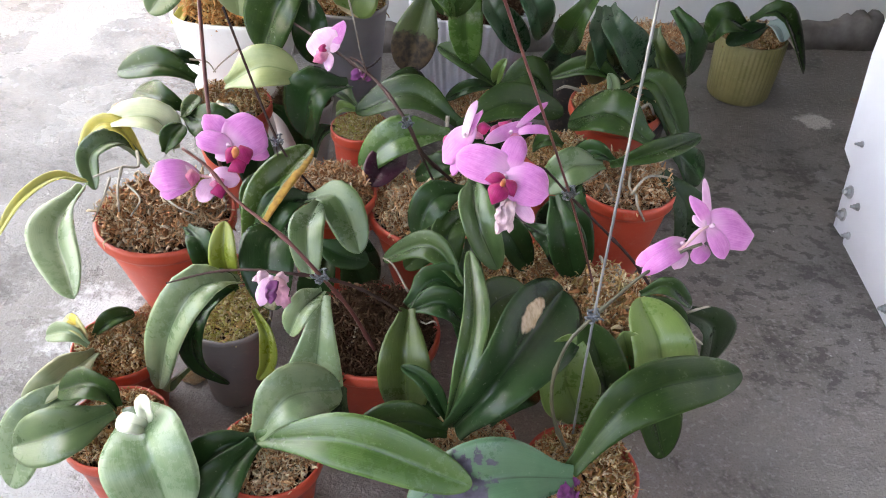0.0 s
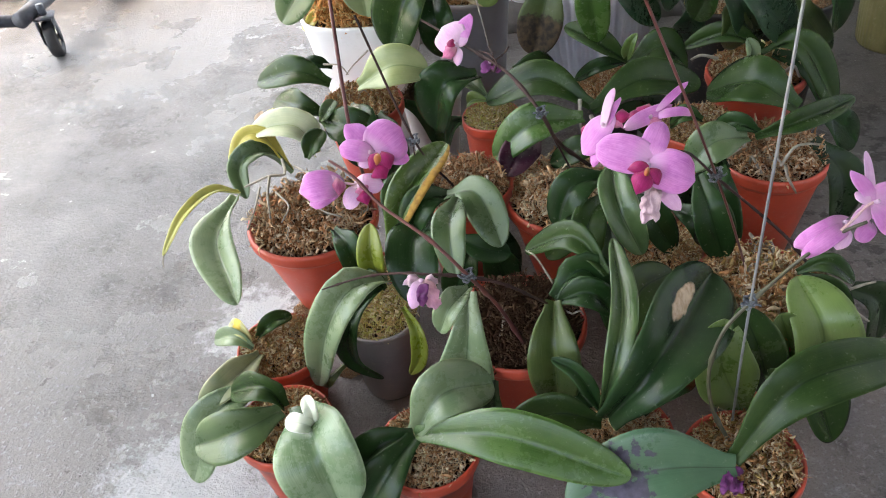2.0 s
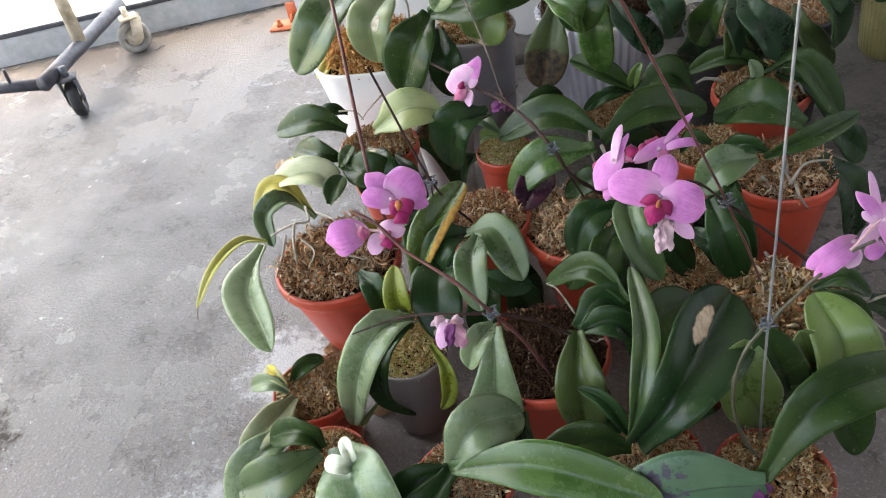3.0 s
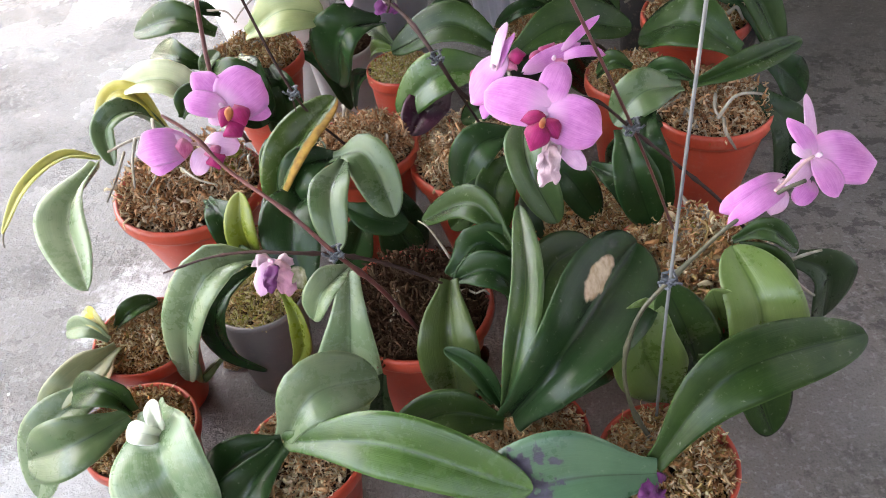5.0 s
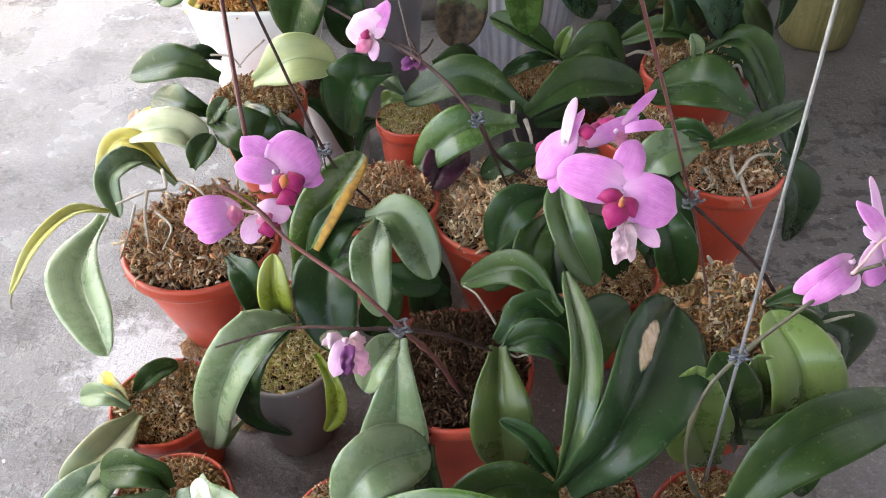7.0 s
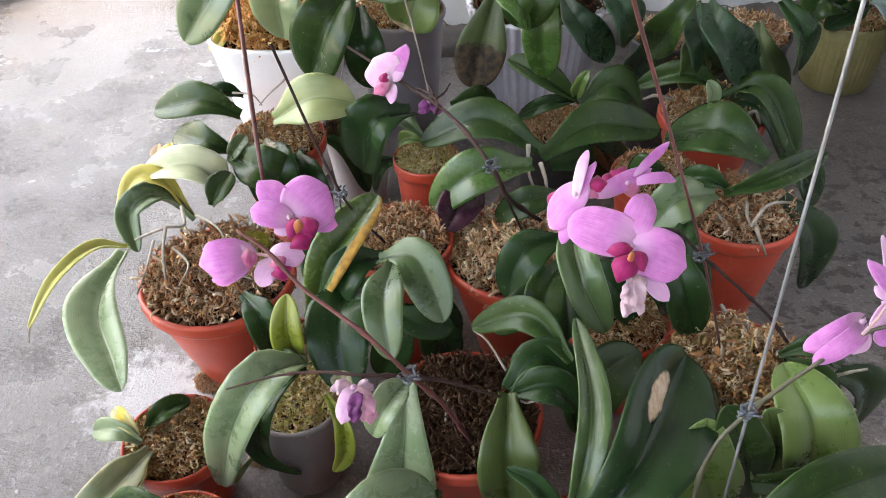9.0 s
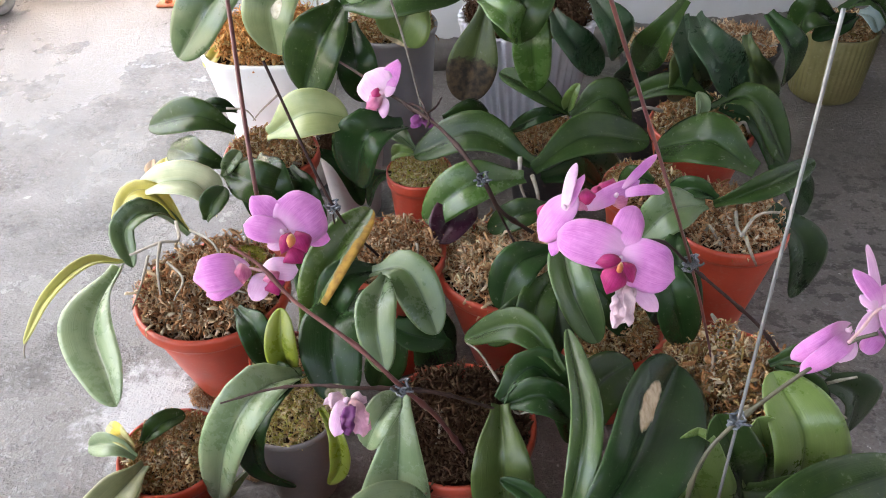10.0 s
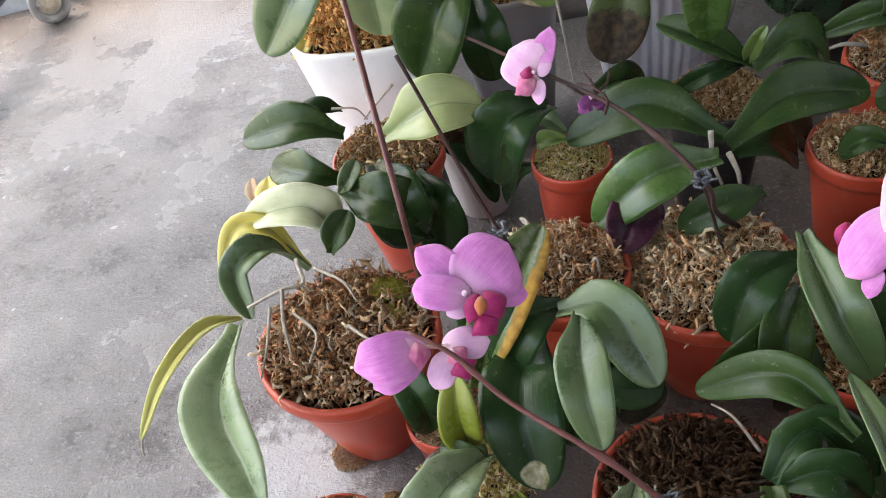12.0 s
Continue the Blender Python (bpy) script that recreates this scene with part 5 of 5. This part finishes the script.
plant = potted_orchid('large terracotta-red pot of bark with pale roots and rounded leaves', 0.318, 1.135, 0.200, 0.160, "bowl", "bark2")
leaf(plant, [(0.350, 1.175, 0.250), (0.288, 1.202, 0.280), (0.233, 1.262, 0.230)], 0.079, "mid", 0.10, 0.45)
leaf(plant, [(0.281, 1.097, 0.250), (0.344, 1.109, 0.270), (0.425, 1.176, 0.265)], 0.034, "mid", 0.30, 0.40)
leaf(plant, [(0.287, 1.110, 0.250), (0.256, 1.111, 0.265), (0.228, 1.135, 0.240)], 0.030, "dark", 0.25, 0.50)
leaf(plant, [(0.270, 1.098, 0.250), (0.221, 1.069, 0.260), (0.189, 1.062, 0.220)], 0.057, "palegreen", 0.10, 0.50)
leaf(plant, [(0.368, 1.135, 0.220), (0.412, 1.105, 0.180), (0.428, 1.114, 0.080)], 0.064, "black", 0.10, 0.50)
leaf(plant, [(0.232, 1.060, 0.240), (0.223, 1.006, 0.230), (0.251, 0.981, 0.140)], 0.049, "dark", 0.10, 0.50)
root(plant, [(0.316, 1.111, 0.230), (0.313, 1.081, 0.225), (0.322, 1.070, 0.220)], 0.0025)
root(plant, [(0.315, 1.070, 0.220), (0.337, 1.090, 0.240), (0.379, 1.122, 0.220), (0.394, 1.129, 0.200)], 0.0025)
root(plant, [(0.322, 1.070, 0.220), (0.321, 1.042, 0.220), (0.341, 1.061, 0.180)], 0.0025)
# dark leaves added to fill shaded gaps at both sides of the pot
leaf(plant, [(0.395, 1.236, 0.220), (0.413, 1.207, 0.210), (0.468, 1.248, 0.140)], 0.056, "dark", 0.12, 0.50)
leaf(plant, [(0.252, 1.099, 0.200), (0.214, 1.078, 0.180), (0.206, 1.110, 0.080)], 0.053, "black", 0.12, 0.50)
loose_roots(plant, 4, .06, 6)

plant = potted_orchid('terracotta-red pot of bark half hidden under orchid leaves', 0.221, 1.228, 0.190, 0.130, "bowl", "bark1")
leaf(plant, [(0.214, 1.160, 0.240), (0.190, 1.160, 0.250), (0.172, 1.177, 0.220)], 0.031, "mid", 0.20, 0.50)

plant = potted_orchid('small terracotta-red pot with moss and a tiny orchid', -0.114, 1.247, 0.200, 0.100, "red", "moss")
leaf(plant, [(-0.137, 1.271, 0.260), (-0.187, 1.227, 0.270), (-0.213, 1.254, 0.170)], 0.080, "dark", 0.15, 0.50)
leaf(plant, [(-0.119, 1.241, 0.240), (-0.139, 1.257, 0.250), (-0.155, 1.289, 0.240)], 0.028, "palegreen", 0.25, 0.50)
leaf(plant, [(-0.119, 1.234, 0.235), (-0.136, 1.232, 0.240), (-0.153, 1.251, 0.220)], 0.024, "light", 0.25, 0.50)
leaf(plant, [(-0.081, 1.325, 0.240), (-0.047, 1.331, 0.250), (-0.013, 1.372, 0.220)], 0.035, "mid", 0.25, 0.50)
leaf(plant, [(-0.151, 1.237, 0.200), (-0.182, 1.267, 0.170), (-0.205, 1.290, 0.100)], 0.031, "dark", 0.20, 0.50)

plant = potted_orchid('dark red pot of bark with green orchid leaves', -0.350, 1.293, 0.200, 0.150, "bowl", "bark1")
leaf(plant, [(-0.351, 1.225, 0.230), (-0.317, 1.147, 0.235), (-0.310, 1.155, 0.160)], 0.073, "dark", 0.14, 0.50)
leaf(plant, [(-0.302, 1.216, 0.220), (-0.274, 1.173, 0.200), (-0.284, 1.181, 0.100)], 0.060, "dark", 0.14, 0.50)
leaf(plant, [(-0.394, 1.272, 0.250), (-0.442, 1.261, 0.280), (-0.529, 1.284, 0.250)], 0.057, "mid", 0.14, 0.50)
leaf(plant, [(-0.390, 1.194, 0.240), (-0.418, 1.184, 0.260), (-0.483, 1.236, 0.240)], 0.050, "mid", 0.14, 0.50)
leaf(plant, [(-0.384, 1.170, 0.240), (-0.369, 1.168, 0.260), (-0.365, 1.199, 0.260)], 0.023, "palegreen", 0.20, 0.50)
leaf(plant, [(-0.332, 1.244, 0.260), (-0.267, 1.235, 0.300), (-0.213, 1.250, 0.285)], 0.071, "palelight", 0.12, 0.50)
leaf(plant, [(-0.406, 1.329, 0.250), (-0.425, 1.312, 0.270), (-0.458, 1.322, 0.260)], 0.023, "dark", 0.20, 0.50)
leaf(plant, [(-0.382, 1.177, 0.240), (-0.323, 1.133, 0.250), (-0.287, 1.167, 0.210)], 0.061, "mid", 0.10, 0.50)
leaf(plant, [(-0.473, 1.210, 0.200), (-0.480, 1.197, 0.220), (-0.489, 1.225, 0.230)], 0.035, "yellow", 0.20, 0.50)
root(plant, [(-0.322, 1.294, 0.300), (-0.348, 1.282, 0.280), (-0.366, 1.285, 0.260)], 0.0017)
root(plant, [(-0.403, 1.286, 0.280), (-0.373, 1.281, 0.280), (-0.362, 1.285, 0.260)], 0.0017)
leaf(plant, [(-0.350, 1.190, 0.220), (-0.306, 1.161, 0.210), (-0.268, 1.212, 0.150)], 0.060, "dark", 0.12, 0.50)
loose_roots(plant, 6, .06, 8)

plant = potted_orchid('pale grey plastic pot behind the small red pots', -0.251, 1.415, 0.150, 0.120, "ash", "dark")
leaf(plant, [(-0.292, 1.305, 0.200), (-0.246, 1.316, 0.160), (-0.221, 1.318, 0.080)], 0.033, "dark", 0.20, 0.50)

plant = potted_orchid('glossy white flared pot with bark and pale orchid leaves', -0.388, 1.521, 0.285, 0.225, "white", "rust")
leaf(plant, [(-0.419, 1.563, 0.400), (-0.432, 1.405, 0.400), (-0.503, 1.391, 0.310)], 0.093, "palegreen", 0.15, 0.50)
leaf(plant, [(-0.313, 1.474, 0.410), (-0.335, 1.375, 0.400), (-0.342, 1.386, 0.320)], 0.081, "ring", 0.15, 0.50)
leaf(plant, [(-0.230, 1.380, 0.400), (-0.256, 1.323, 0.370), (-0.295, 1.333, 0.280)], 0.093, "mid", 0.15, 0.50)
leaf(plant, [(-0.220, 1.384, 0.370), (-0.207, 1.330, 0.330), (-0.200, 1.343, 0.260)], 0.061, "dark", 0.15, 0.50)
leaf(plant, [(-0.460, 1.472, 0.300), (-0.471, 1.452, 0.280), (-0.487, 1.442, 0.270)], 0.023, "yellow", 0.20, 0.50)
leaf(plant, [(-0.478, 1.594, 0.440), (-0.464, 1.524, 0.420), (-0.513, 1.555, 0.400)], 0.074, "pale", 0.15, 0.50)
root(plant, [(-0.417, 1.517, 0.360), (-0.370, 1.496, 0.400), (-0.331, 1.508, 0.380)], 0.0030)
root(plant, [(-0.410, 1.548, 0.370), (-0.343, 1.458, 0.380), (-0.329, 1.514, 0.400)], 0.0031)
root(plant, [(-0.322, 1.541, 0.400), (-0.296, 1.501, 0.380), (-0.299, 1.513, 0.340)], 0.0030)

plant = potted_orchid('warm grey plastic pot with a broad-leaved orchid', -0.194, 1.607, 0.270, 0.170, "ash2", "bark1")
leaf(plant, [(-0.230, 1.380, 0.400), (-0.122, 1.337, 0.440), (-0.037, 1.415, 0.430)], 0.080, "mid", 0.12, 0.45)
leaf(plant, [(-0.140, 1.435, 0.400), (-0.140, 1.406, 0.370), (-0.157, 1.400, 0.330)], 0.088, "ragged", 0.10, 0.60)
leaf(plant, [(-0.160, 1.487, 0.460), (-0.188, 1.375, 0.450), (-0.220, 1.372, 0.410)], 0.053, "pale", 0.15, 0.50)
stem(plant, "stake", [(-0.104, 1.244, 0.300), (-0.116, 1.200, 0.420), (-0.123, 1.151, 0.500), (-0.125, 1.108, 0.550)], 0.0015, "wire", 1)

plant = potted_orchid('grey-violet fluted pot with an orchid, one leaf rotting brown', 0.053, 1.721, 0.240, 0.260, "rib", "dark")
leaf(plant, [(-0.017, 1.455, 0.370), (-0.035, 1.431, 0.300), (-0.055, 1.419, 0.220)], 0.080, "rot", 0.12, 0.60)
leaf(plant, [(0.053, 1.405, 0.460), (0.035, 1.305, 0.440), (0.015, 1.301, 0.380)], 0.088, "mid", 0.12, 0.50)
leaf(plant, [(0.061, 1.385, 0.420), (0.049, 1.328, 0.370), (0.060, 1.343, 0.280)], 0.056, "bright", 0.10, 0.50)
leaf(plant, [(-0.022, 1.304, 0.440), (0.014, 1.269, 0.430), (0.042, 1.316, 0.380)], 0.051, "bright", 0.10, 0.50)
leaf(plant, [(0.079, 1.352, 0.400), (0.103, 1.302, 0.380), (0.156, 1.353, 0.310)], 0.053, "teal", 0.12, 0.50)
leaf(plant, [(0.134, 1.357, 0.420), (0.160, 1.307, 0.400), (0.180, 1.365, 0.330)], 0.057, "teal", 0.12, 0.50)

# this pot is coloured near black to stand for shade between the pots
plant = potted_orchid('pot of bark with slender orchid leaves, blackened for the shaded gap', 0.080, 1.362, 0.190, 0.130, "charcoal", "bark1")
leaf(plant, [(0.112, 1.343, 0.240), (0.056, 1.347, 0.280), (0.004, 1.382, 0.290)], 0.040, "mid", 0.25, 0.50)
leaf(plant, [(0.115, 1.333, 0.240), (0.165, 1.341, 0.270), (0.209, 1.358, 0.220)], 0.057, "mid", 0.15, 0.50)
leaf(plant, [(0.108, 1.350, 0.240), (0.112, 1.330, 0.280), (0.122, 1.329, 0.300)], 0.021, "light", 0.40, 0.50)
leaf(plant, [(0.109, 1.364, 0.230), (0.064, 1.333, 0.240), (0.022, 1.361, 0.200)], 0.026, "dark", 0.20, 0.50)
# added near-black leaf fills the dark gap below
leaf(plant, [(0.109, 1.329, 0.170), (0.164, 1.341, 0.150), (0.210, 1.376, 0.080)], 0.055, "black", 0.12, 0.50)

plant = potted_orchid('terracotta-red pot of bark and pale roots with drooping leaves', 0.331, 1.405, 0.190, 0.170, "bowl", "bark1")
leaf(plant, [(0.327, 1.363, 0.250), (0.267, 1.359, 0.280), (0.204, 1.393, 0.240)], 0.036, "mid", 0.25, 0.50)
leaf(plant, [(0.322, 1.341, 0.250), (0.373, 1.317, 0.280), (0.445, 1.318, 0.170)], 0.055, "mid", 0.15, 0.50)
leaf(plant, [(0.301, 1.331, 0.240), (0.301, 1.323, 0.270), (0.292, 1.321, 0.290)], 0.025, "pale", 0.30, 0.50)
root(plant, [(0.262, 1.389, 0.220), (0.234, 1.382, 0.230), (0.221, 1.406, 0.210)], 0.0036)
root(plant, [(0.364, 1.340, 0.220), (0.375, 1.338, 0.230), (0.387, 1.338, 0.210)], 0.0030)
leaf(plant, [(0.353, 1.401, 0.220), (0.412, 1.379, 0.200), (0.469, 1.417, 0.100)], 0.057, "dark", 0.12, 0.50)
loose_roots(plant, 7, .07, 7)

plant = potted_orchid('dark plastic pot of pale bark with strappy orchid leaves', 0.279, 1.599, 0.230, 0.130, "charcoal", "bark2")
leaf(plant, [(0.260, 1.345, 0.420), (0.230, 1.327, 0.380), (0.219, 1.417, 0.280)], 0.055, "mid", 0.12, 0.50)
leaf(plant, [(0.284, 1.407, 0.320), (0.274, 1.364, 0.300), (0.301, 1.432, 0.220)], 0.055, "veined", 0.12, 0.50)
leaf(plant, [(0.231, 1.464, 0.300), (0.222, 1.447, 0.270), (0.217, 1.505, 0.200)], 0.056, "teal", 0.12, 0.50)
loose_roots(plant, 4, .05, 10)

plant = potted_orchid('dark plastic pot of shredded bark with drooping orchid leaves', 0.422, 1.610, 0.230, 0.150, "charcoal", "bark2")
leaf(plant, [(0.287, 1.380, 0.380), (0.300, 1.311, 0.360), (0.386, 1.398, 0.250)], 0.071, "teal", 0.12, 0.50)
leaf(plant, [(0.279, 1.428, 0.360), (0.281, 1.357, 0.330), (0.332, 1.421, 0.240)], 0.058, "teal", 0.12, 0.50)
leaf(plant, [(0.387, 1.448, 0.320), (0.385, 1.393, 0.300), (0.467, 1.485, 0.180)], 0.052, "veined", 0.12, 0.50)
leaf(plant, [(0.398, 1.413, 0.370), (0.428, 1.380, 0.340), (0.463, 1.449, 0.240)], 0.060, "dark", 0.12, 0.50)
loose_roots(plant, 5, .06, 11)

plant = potted_orchid('olive-yellow ribbed ceramic pot with a small orchid', 0.697, 1.862, 0.148, 0.156, "gold", "bark1")
leaf(plant, [(0.662, 1.800, 0.185), (0.596, 1.767, 0.220), (0.577, 1.797, 0.160)], 0.069, "mid", 0.15, 0.50)
leaf(plant, [(0.701, 1.816, 0.190), (0.650, 1.777, 0.185), (0.615, 1.780, 0.160)], 0.043, "dark", 0.20, 0.50)
leaf(plant, [(0.666, 1.811, 0.200), (0.716, 1.782, 0.235), (0.833, 1.854, 0.070)], 0.065, "mid", 0.15, 0.45)
leaf(plant, [(0.710, 1.827, 0.190), (0.730, 1.809, 0.190), (0.745, 1.799, 0.165)], 0.044, "sky", 0.20, 0.50)
root(plant, [(0.749, 1.834, 0.170), (0.766, 1.814, 0.160), (0.784, 1.802, 0.140)], 0.0037)


# ---- the yard's edge, the trolley and the rack ----
def along(x0, y0, x1, y1):
    """A pose at the first point with its x axis towards the second."""
    return pose(x0, y0, 0, 0, 0, math.degrees(math.atan2(y1 - y0, x1 - x0)))


GATE = along(-0.93, 2.56, -3.1, 1.88)
threshold = thing("door_track", "galvanised steel channel along the porch edge", "track", (-1.5, 2.4, 0), kind="structure")
bm = bmesh.new()
box(bm, (0, -0.030, 0.0), (2.33, -0.004, 0.088), 0.003, GATE)
part("channel", bm, STEEL, threshold, smooth=False)
bm = bmesh.new()
box(bm, (-0.012, -0.034, 0.0), (-0.001, 0.012, 0.100), 0.002, GATE)
part("end_cap", bm, BLACK, threshold, "dark end of the channel", smooth=False)
bm = bmesh.new()
box(bm, (0.35, -0.030, 0.089), (2.33, -0.006, 0.104), 0.003, GATE)
part("lip", bm, IRON, threshold, smooth=False)
bm = bmesh.new()
box(bm, (0.0, -0.36, -0.155), (3.2, -0.036, 0.094), 0.004, GATE)
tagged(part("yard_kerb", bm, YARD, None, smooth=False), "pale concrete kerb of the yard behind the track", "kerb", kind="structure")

post = thing("porch_post", "white steel post with red-oxide primed foot plate", "post", (-0.80, 2.40, 0))
bm = bmesh.new()
box(bm, (-0.855, 2.36, 0.0), (-0.745, 2.46, 2.695), 0.006)
part("post_shaft", bm, ENAMEL, post)
bm = bmesh.new()
box(bm, (-0.945, 2.325, 0.0), (-0.845, 2.40, 0.008), 0.002)
box(bm, (-0.900, 2.395, 0.008), (-0.848, 2.402, 0.06), 0.001)
part("foot_plate", bm, ORANGE, post)
for bx, by in ((-0.915, 2.345), (-0.880, 2.375)):
    bm = bmesh.new()
    tube(bm, [Vector((bx, by, 0.006)), Vector((bx, by, 0.016)), Vector((bx, by, 0.030))], 0.006, 8)
    tube(bm, [Vector((bx, by, 0.0085)), Vector((bx, by, 0.015)), Vector((bx, by, 0.0165))], 0.011, 6)
    part("anchor_bolt", bm, ORANGE, post)
bm = bmesh.new()
line = [Vector((-0.875 + 0.02 * math.cos(t), 2.37, 0.10 + 0.012 * math.sin(t))) for t in (k * 6.283 / 16 for k in range(15))]
tube(bm, line, 0.003, 6)
part("hook", bm, ORANGE, post)

trolley = thing("trolley", "wheeled trolley frame of dark pipe with a chipped cream upright", "trolley", (-1.40, 2.1, 0))


def pipe(name, a, b, r, material, sides=14):
    p = [Vector(a).lerp(Vector(b), k / 6) for k in range(7)]
    part(name, tube(bmesh.new(), p, r, sides), material, trolley)


pipe("foot_pipe", (-1.405, 1.850, 0.125), (-1.432, 2.375, 0.125), 0.021, IRON)
pipe("rail", (-1.41, 1.873, 0.115), (-3.0, 1.90, 0.115), 0.016, IRON)
pipe("upright", (-1.417, 2.09, 0.130), (-1.395, 2.075, 1.30), 0.019, CREAM)
pipe("hook", (-1.52, 1.872, 0.125), (-1.515, 1.868, 0.170), 0.005, IRON, 8)


def castor(x, y, turn, tyre_material, fork_material):
    """A swivel castor: fork, tyre and rim."""
    m = pose(x, y, 0.050, 0, 0, turn) @ Matrix.Diagonal((1.19, 1.1, 1.19, 1))
    bm = bmesh.new()
    for s in (-1, 1):
        box(bm, (-0.012, s * 0.019 - 0.002, -0.004), (0.016, s * 0.019 + 0.002, 0.056), 0.001, m @ pose(0.006, 0, 0, 0, 12, 0))
    box(bm, (-0.020, -0.024, 0.050), (0.026, 0.024, 0.056), 0.002, m)
    tube(bm, [m @ Vector((0.0, 0, 0.054)), m @ Vector((0, 0, 0.066)), m @ Vector((0, 0, 0.080))], 0.010, 10)
    fork = part("castor", bm, fork_material, trolley, "chipped swivel castor")
    bm = bmesh.new()
    seg = 28
    prof = [(0.026, -0.013), (0.038, -0.014), (0.042, -0.009), (0.042, 0.009), (0.038, 0.014), (0.026, 0.013)]
    rings = [[bm.verts.new(m @ Vector((r * math.cos(t), w, r * math.sin(t)))) for r, w in prof] for t in (2 * math.pi * k / seg for k in range(seg))]
    for k in range(seg):
        a, b = rings[k], rings[(k + 1) % seg]
        for i in range(6):
            bm.faces.new((a[i], a[(i + 1) % 6], b[(i + 1) % 6], b[i]))
    part("tyre", bm, tyre_material, fork)
    bm = bmesh.new()
    for w0, w1, r in ((-0.010, 0.010, 0.0255), (-0.014, 0.014, 0.010), (-0.020, 0.020, 0.005)):
        tube(bm, [m @ Vector((0, w0, 0)), m @ Vector((0, (w0 + w1) / 2, 0)), m @ Vector((0, w1, 0))], r, 20)
    part("rim", bm, CREAM, fork)


castor(-1.372, 1.905, -62, BLACK, IRON)
castor(-1.372, 2.290, 34, RUBBER, CREAM)

rack = thing("steel_rack", "white enamelled steel rack leg with zinc bolts", "rack", (0.80, 1.2, 0))


def rack_wall():
    """Side sheet of the rack with a notched front corner."""
    outline = [(-0.40, 0.0), (0.245, 0.0), (0.252, 0.018), (0.262, 0.004), (0.300, 0.0), (0.328, 0.115), (0.372, 0.125), (0.410, 0.30), (0.420, 0.95), (-0.40, 0.95)]
    bm = bmesh.new()
    a = [bm.verts.new((0.770, 1.045 + y, z)) for y, z in outline]
    b = [bm.verts.new((0.774, 1.045 + y, z)) for y, z in outline]
    n = len(outline)
    bm.faces.new(a)
    bm.faces.new(b[::-1])
    for i in range(n):
        bm.faces.new((a[i], b[i], b[(i + 1) % n], a[(i + 1) % n]))
    part("side_sheet", bm, ENAMEL, rack, smooth=False)
    bm = bmesh.new()
    box(bm, (0.775, 1.400, 0.125), (1.40, 1.406, 0.95), 0.002)
    part("front_sheet", bm, ENAMEL, rack)
    bm = bmesh.new()
    box(bm, (0.764, 0.70, 0.955), (1.40, 1.36, 0.985), 0.006)
    part("top", bm, ENAMEL, rack)


rack_wall()
for y, z, r in ((1.335, 0.083, 0.0085), (1.327, 0.038, 0.0085), (1.291, 0.081, 0.005), (1.281, 0.024, 0.005), (1.087, 0.022, 0.006), (1.362, 0.168, 0.004)):
    bm = bmesh.new()
    for x0, x1, k, sides in ((0.770, 0.7675, 1.45, 16), (0.7675, 0.7615, 1.0, 6), (0.7615, 0.756, 0.55, 10)):
        tube(bm, [Vector((x0, y, z)), Vector(((x0 + x1) / 2, y, z)), Vector((x1, y, z))], r * k, sides)
    part("bolt", bm, BOLT, rack, smooth=False)

# crumbs of bark that fell on the floor
for x, y, s, k in ((-0.400, 0.968, 0.024, "bark2"), (-0.345, 0.905, 0.012, "bark1"), (-0.30, 0.845, 0.016, "pale")):
    ob = new("bark_crumb", heap(k))
    ob.location, ob.scale, ob.rotation_euler = (x, y, 0.0), (s, s, s * 1.4), (0, 0, x * 20)
    tagged(ob, "small clump of fallen brown bark on the concrete", "bark")
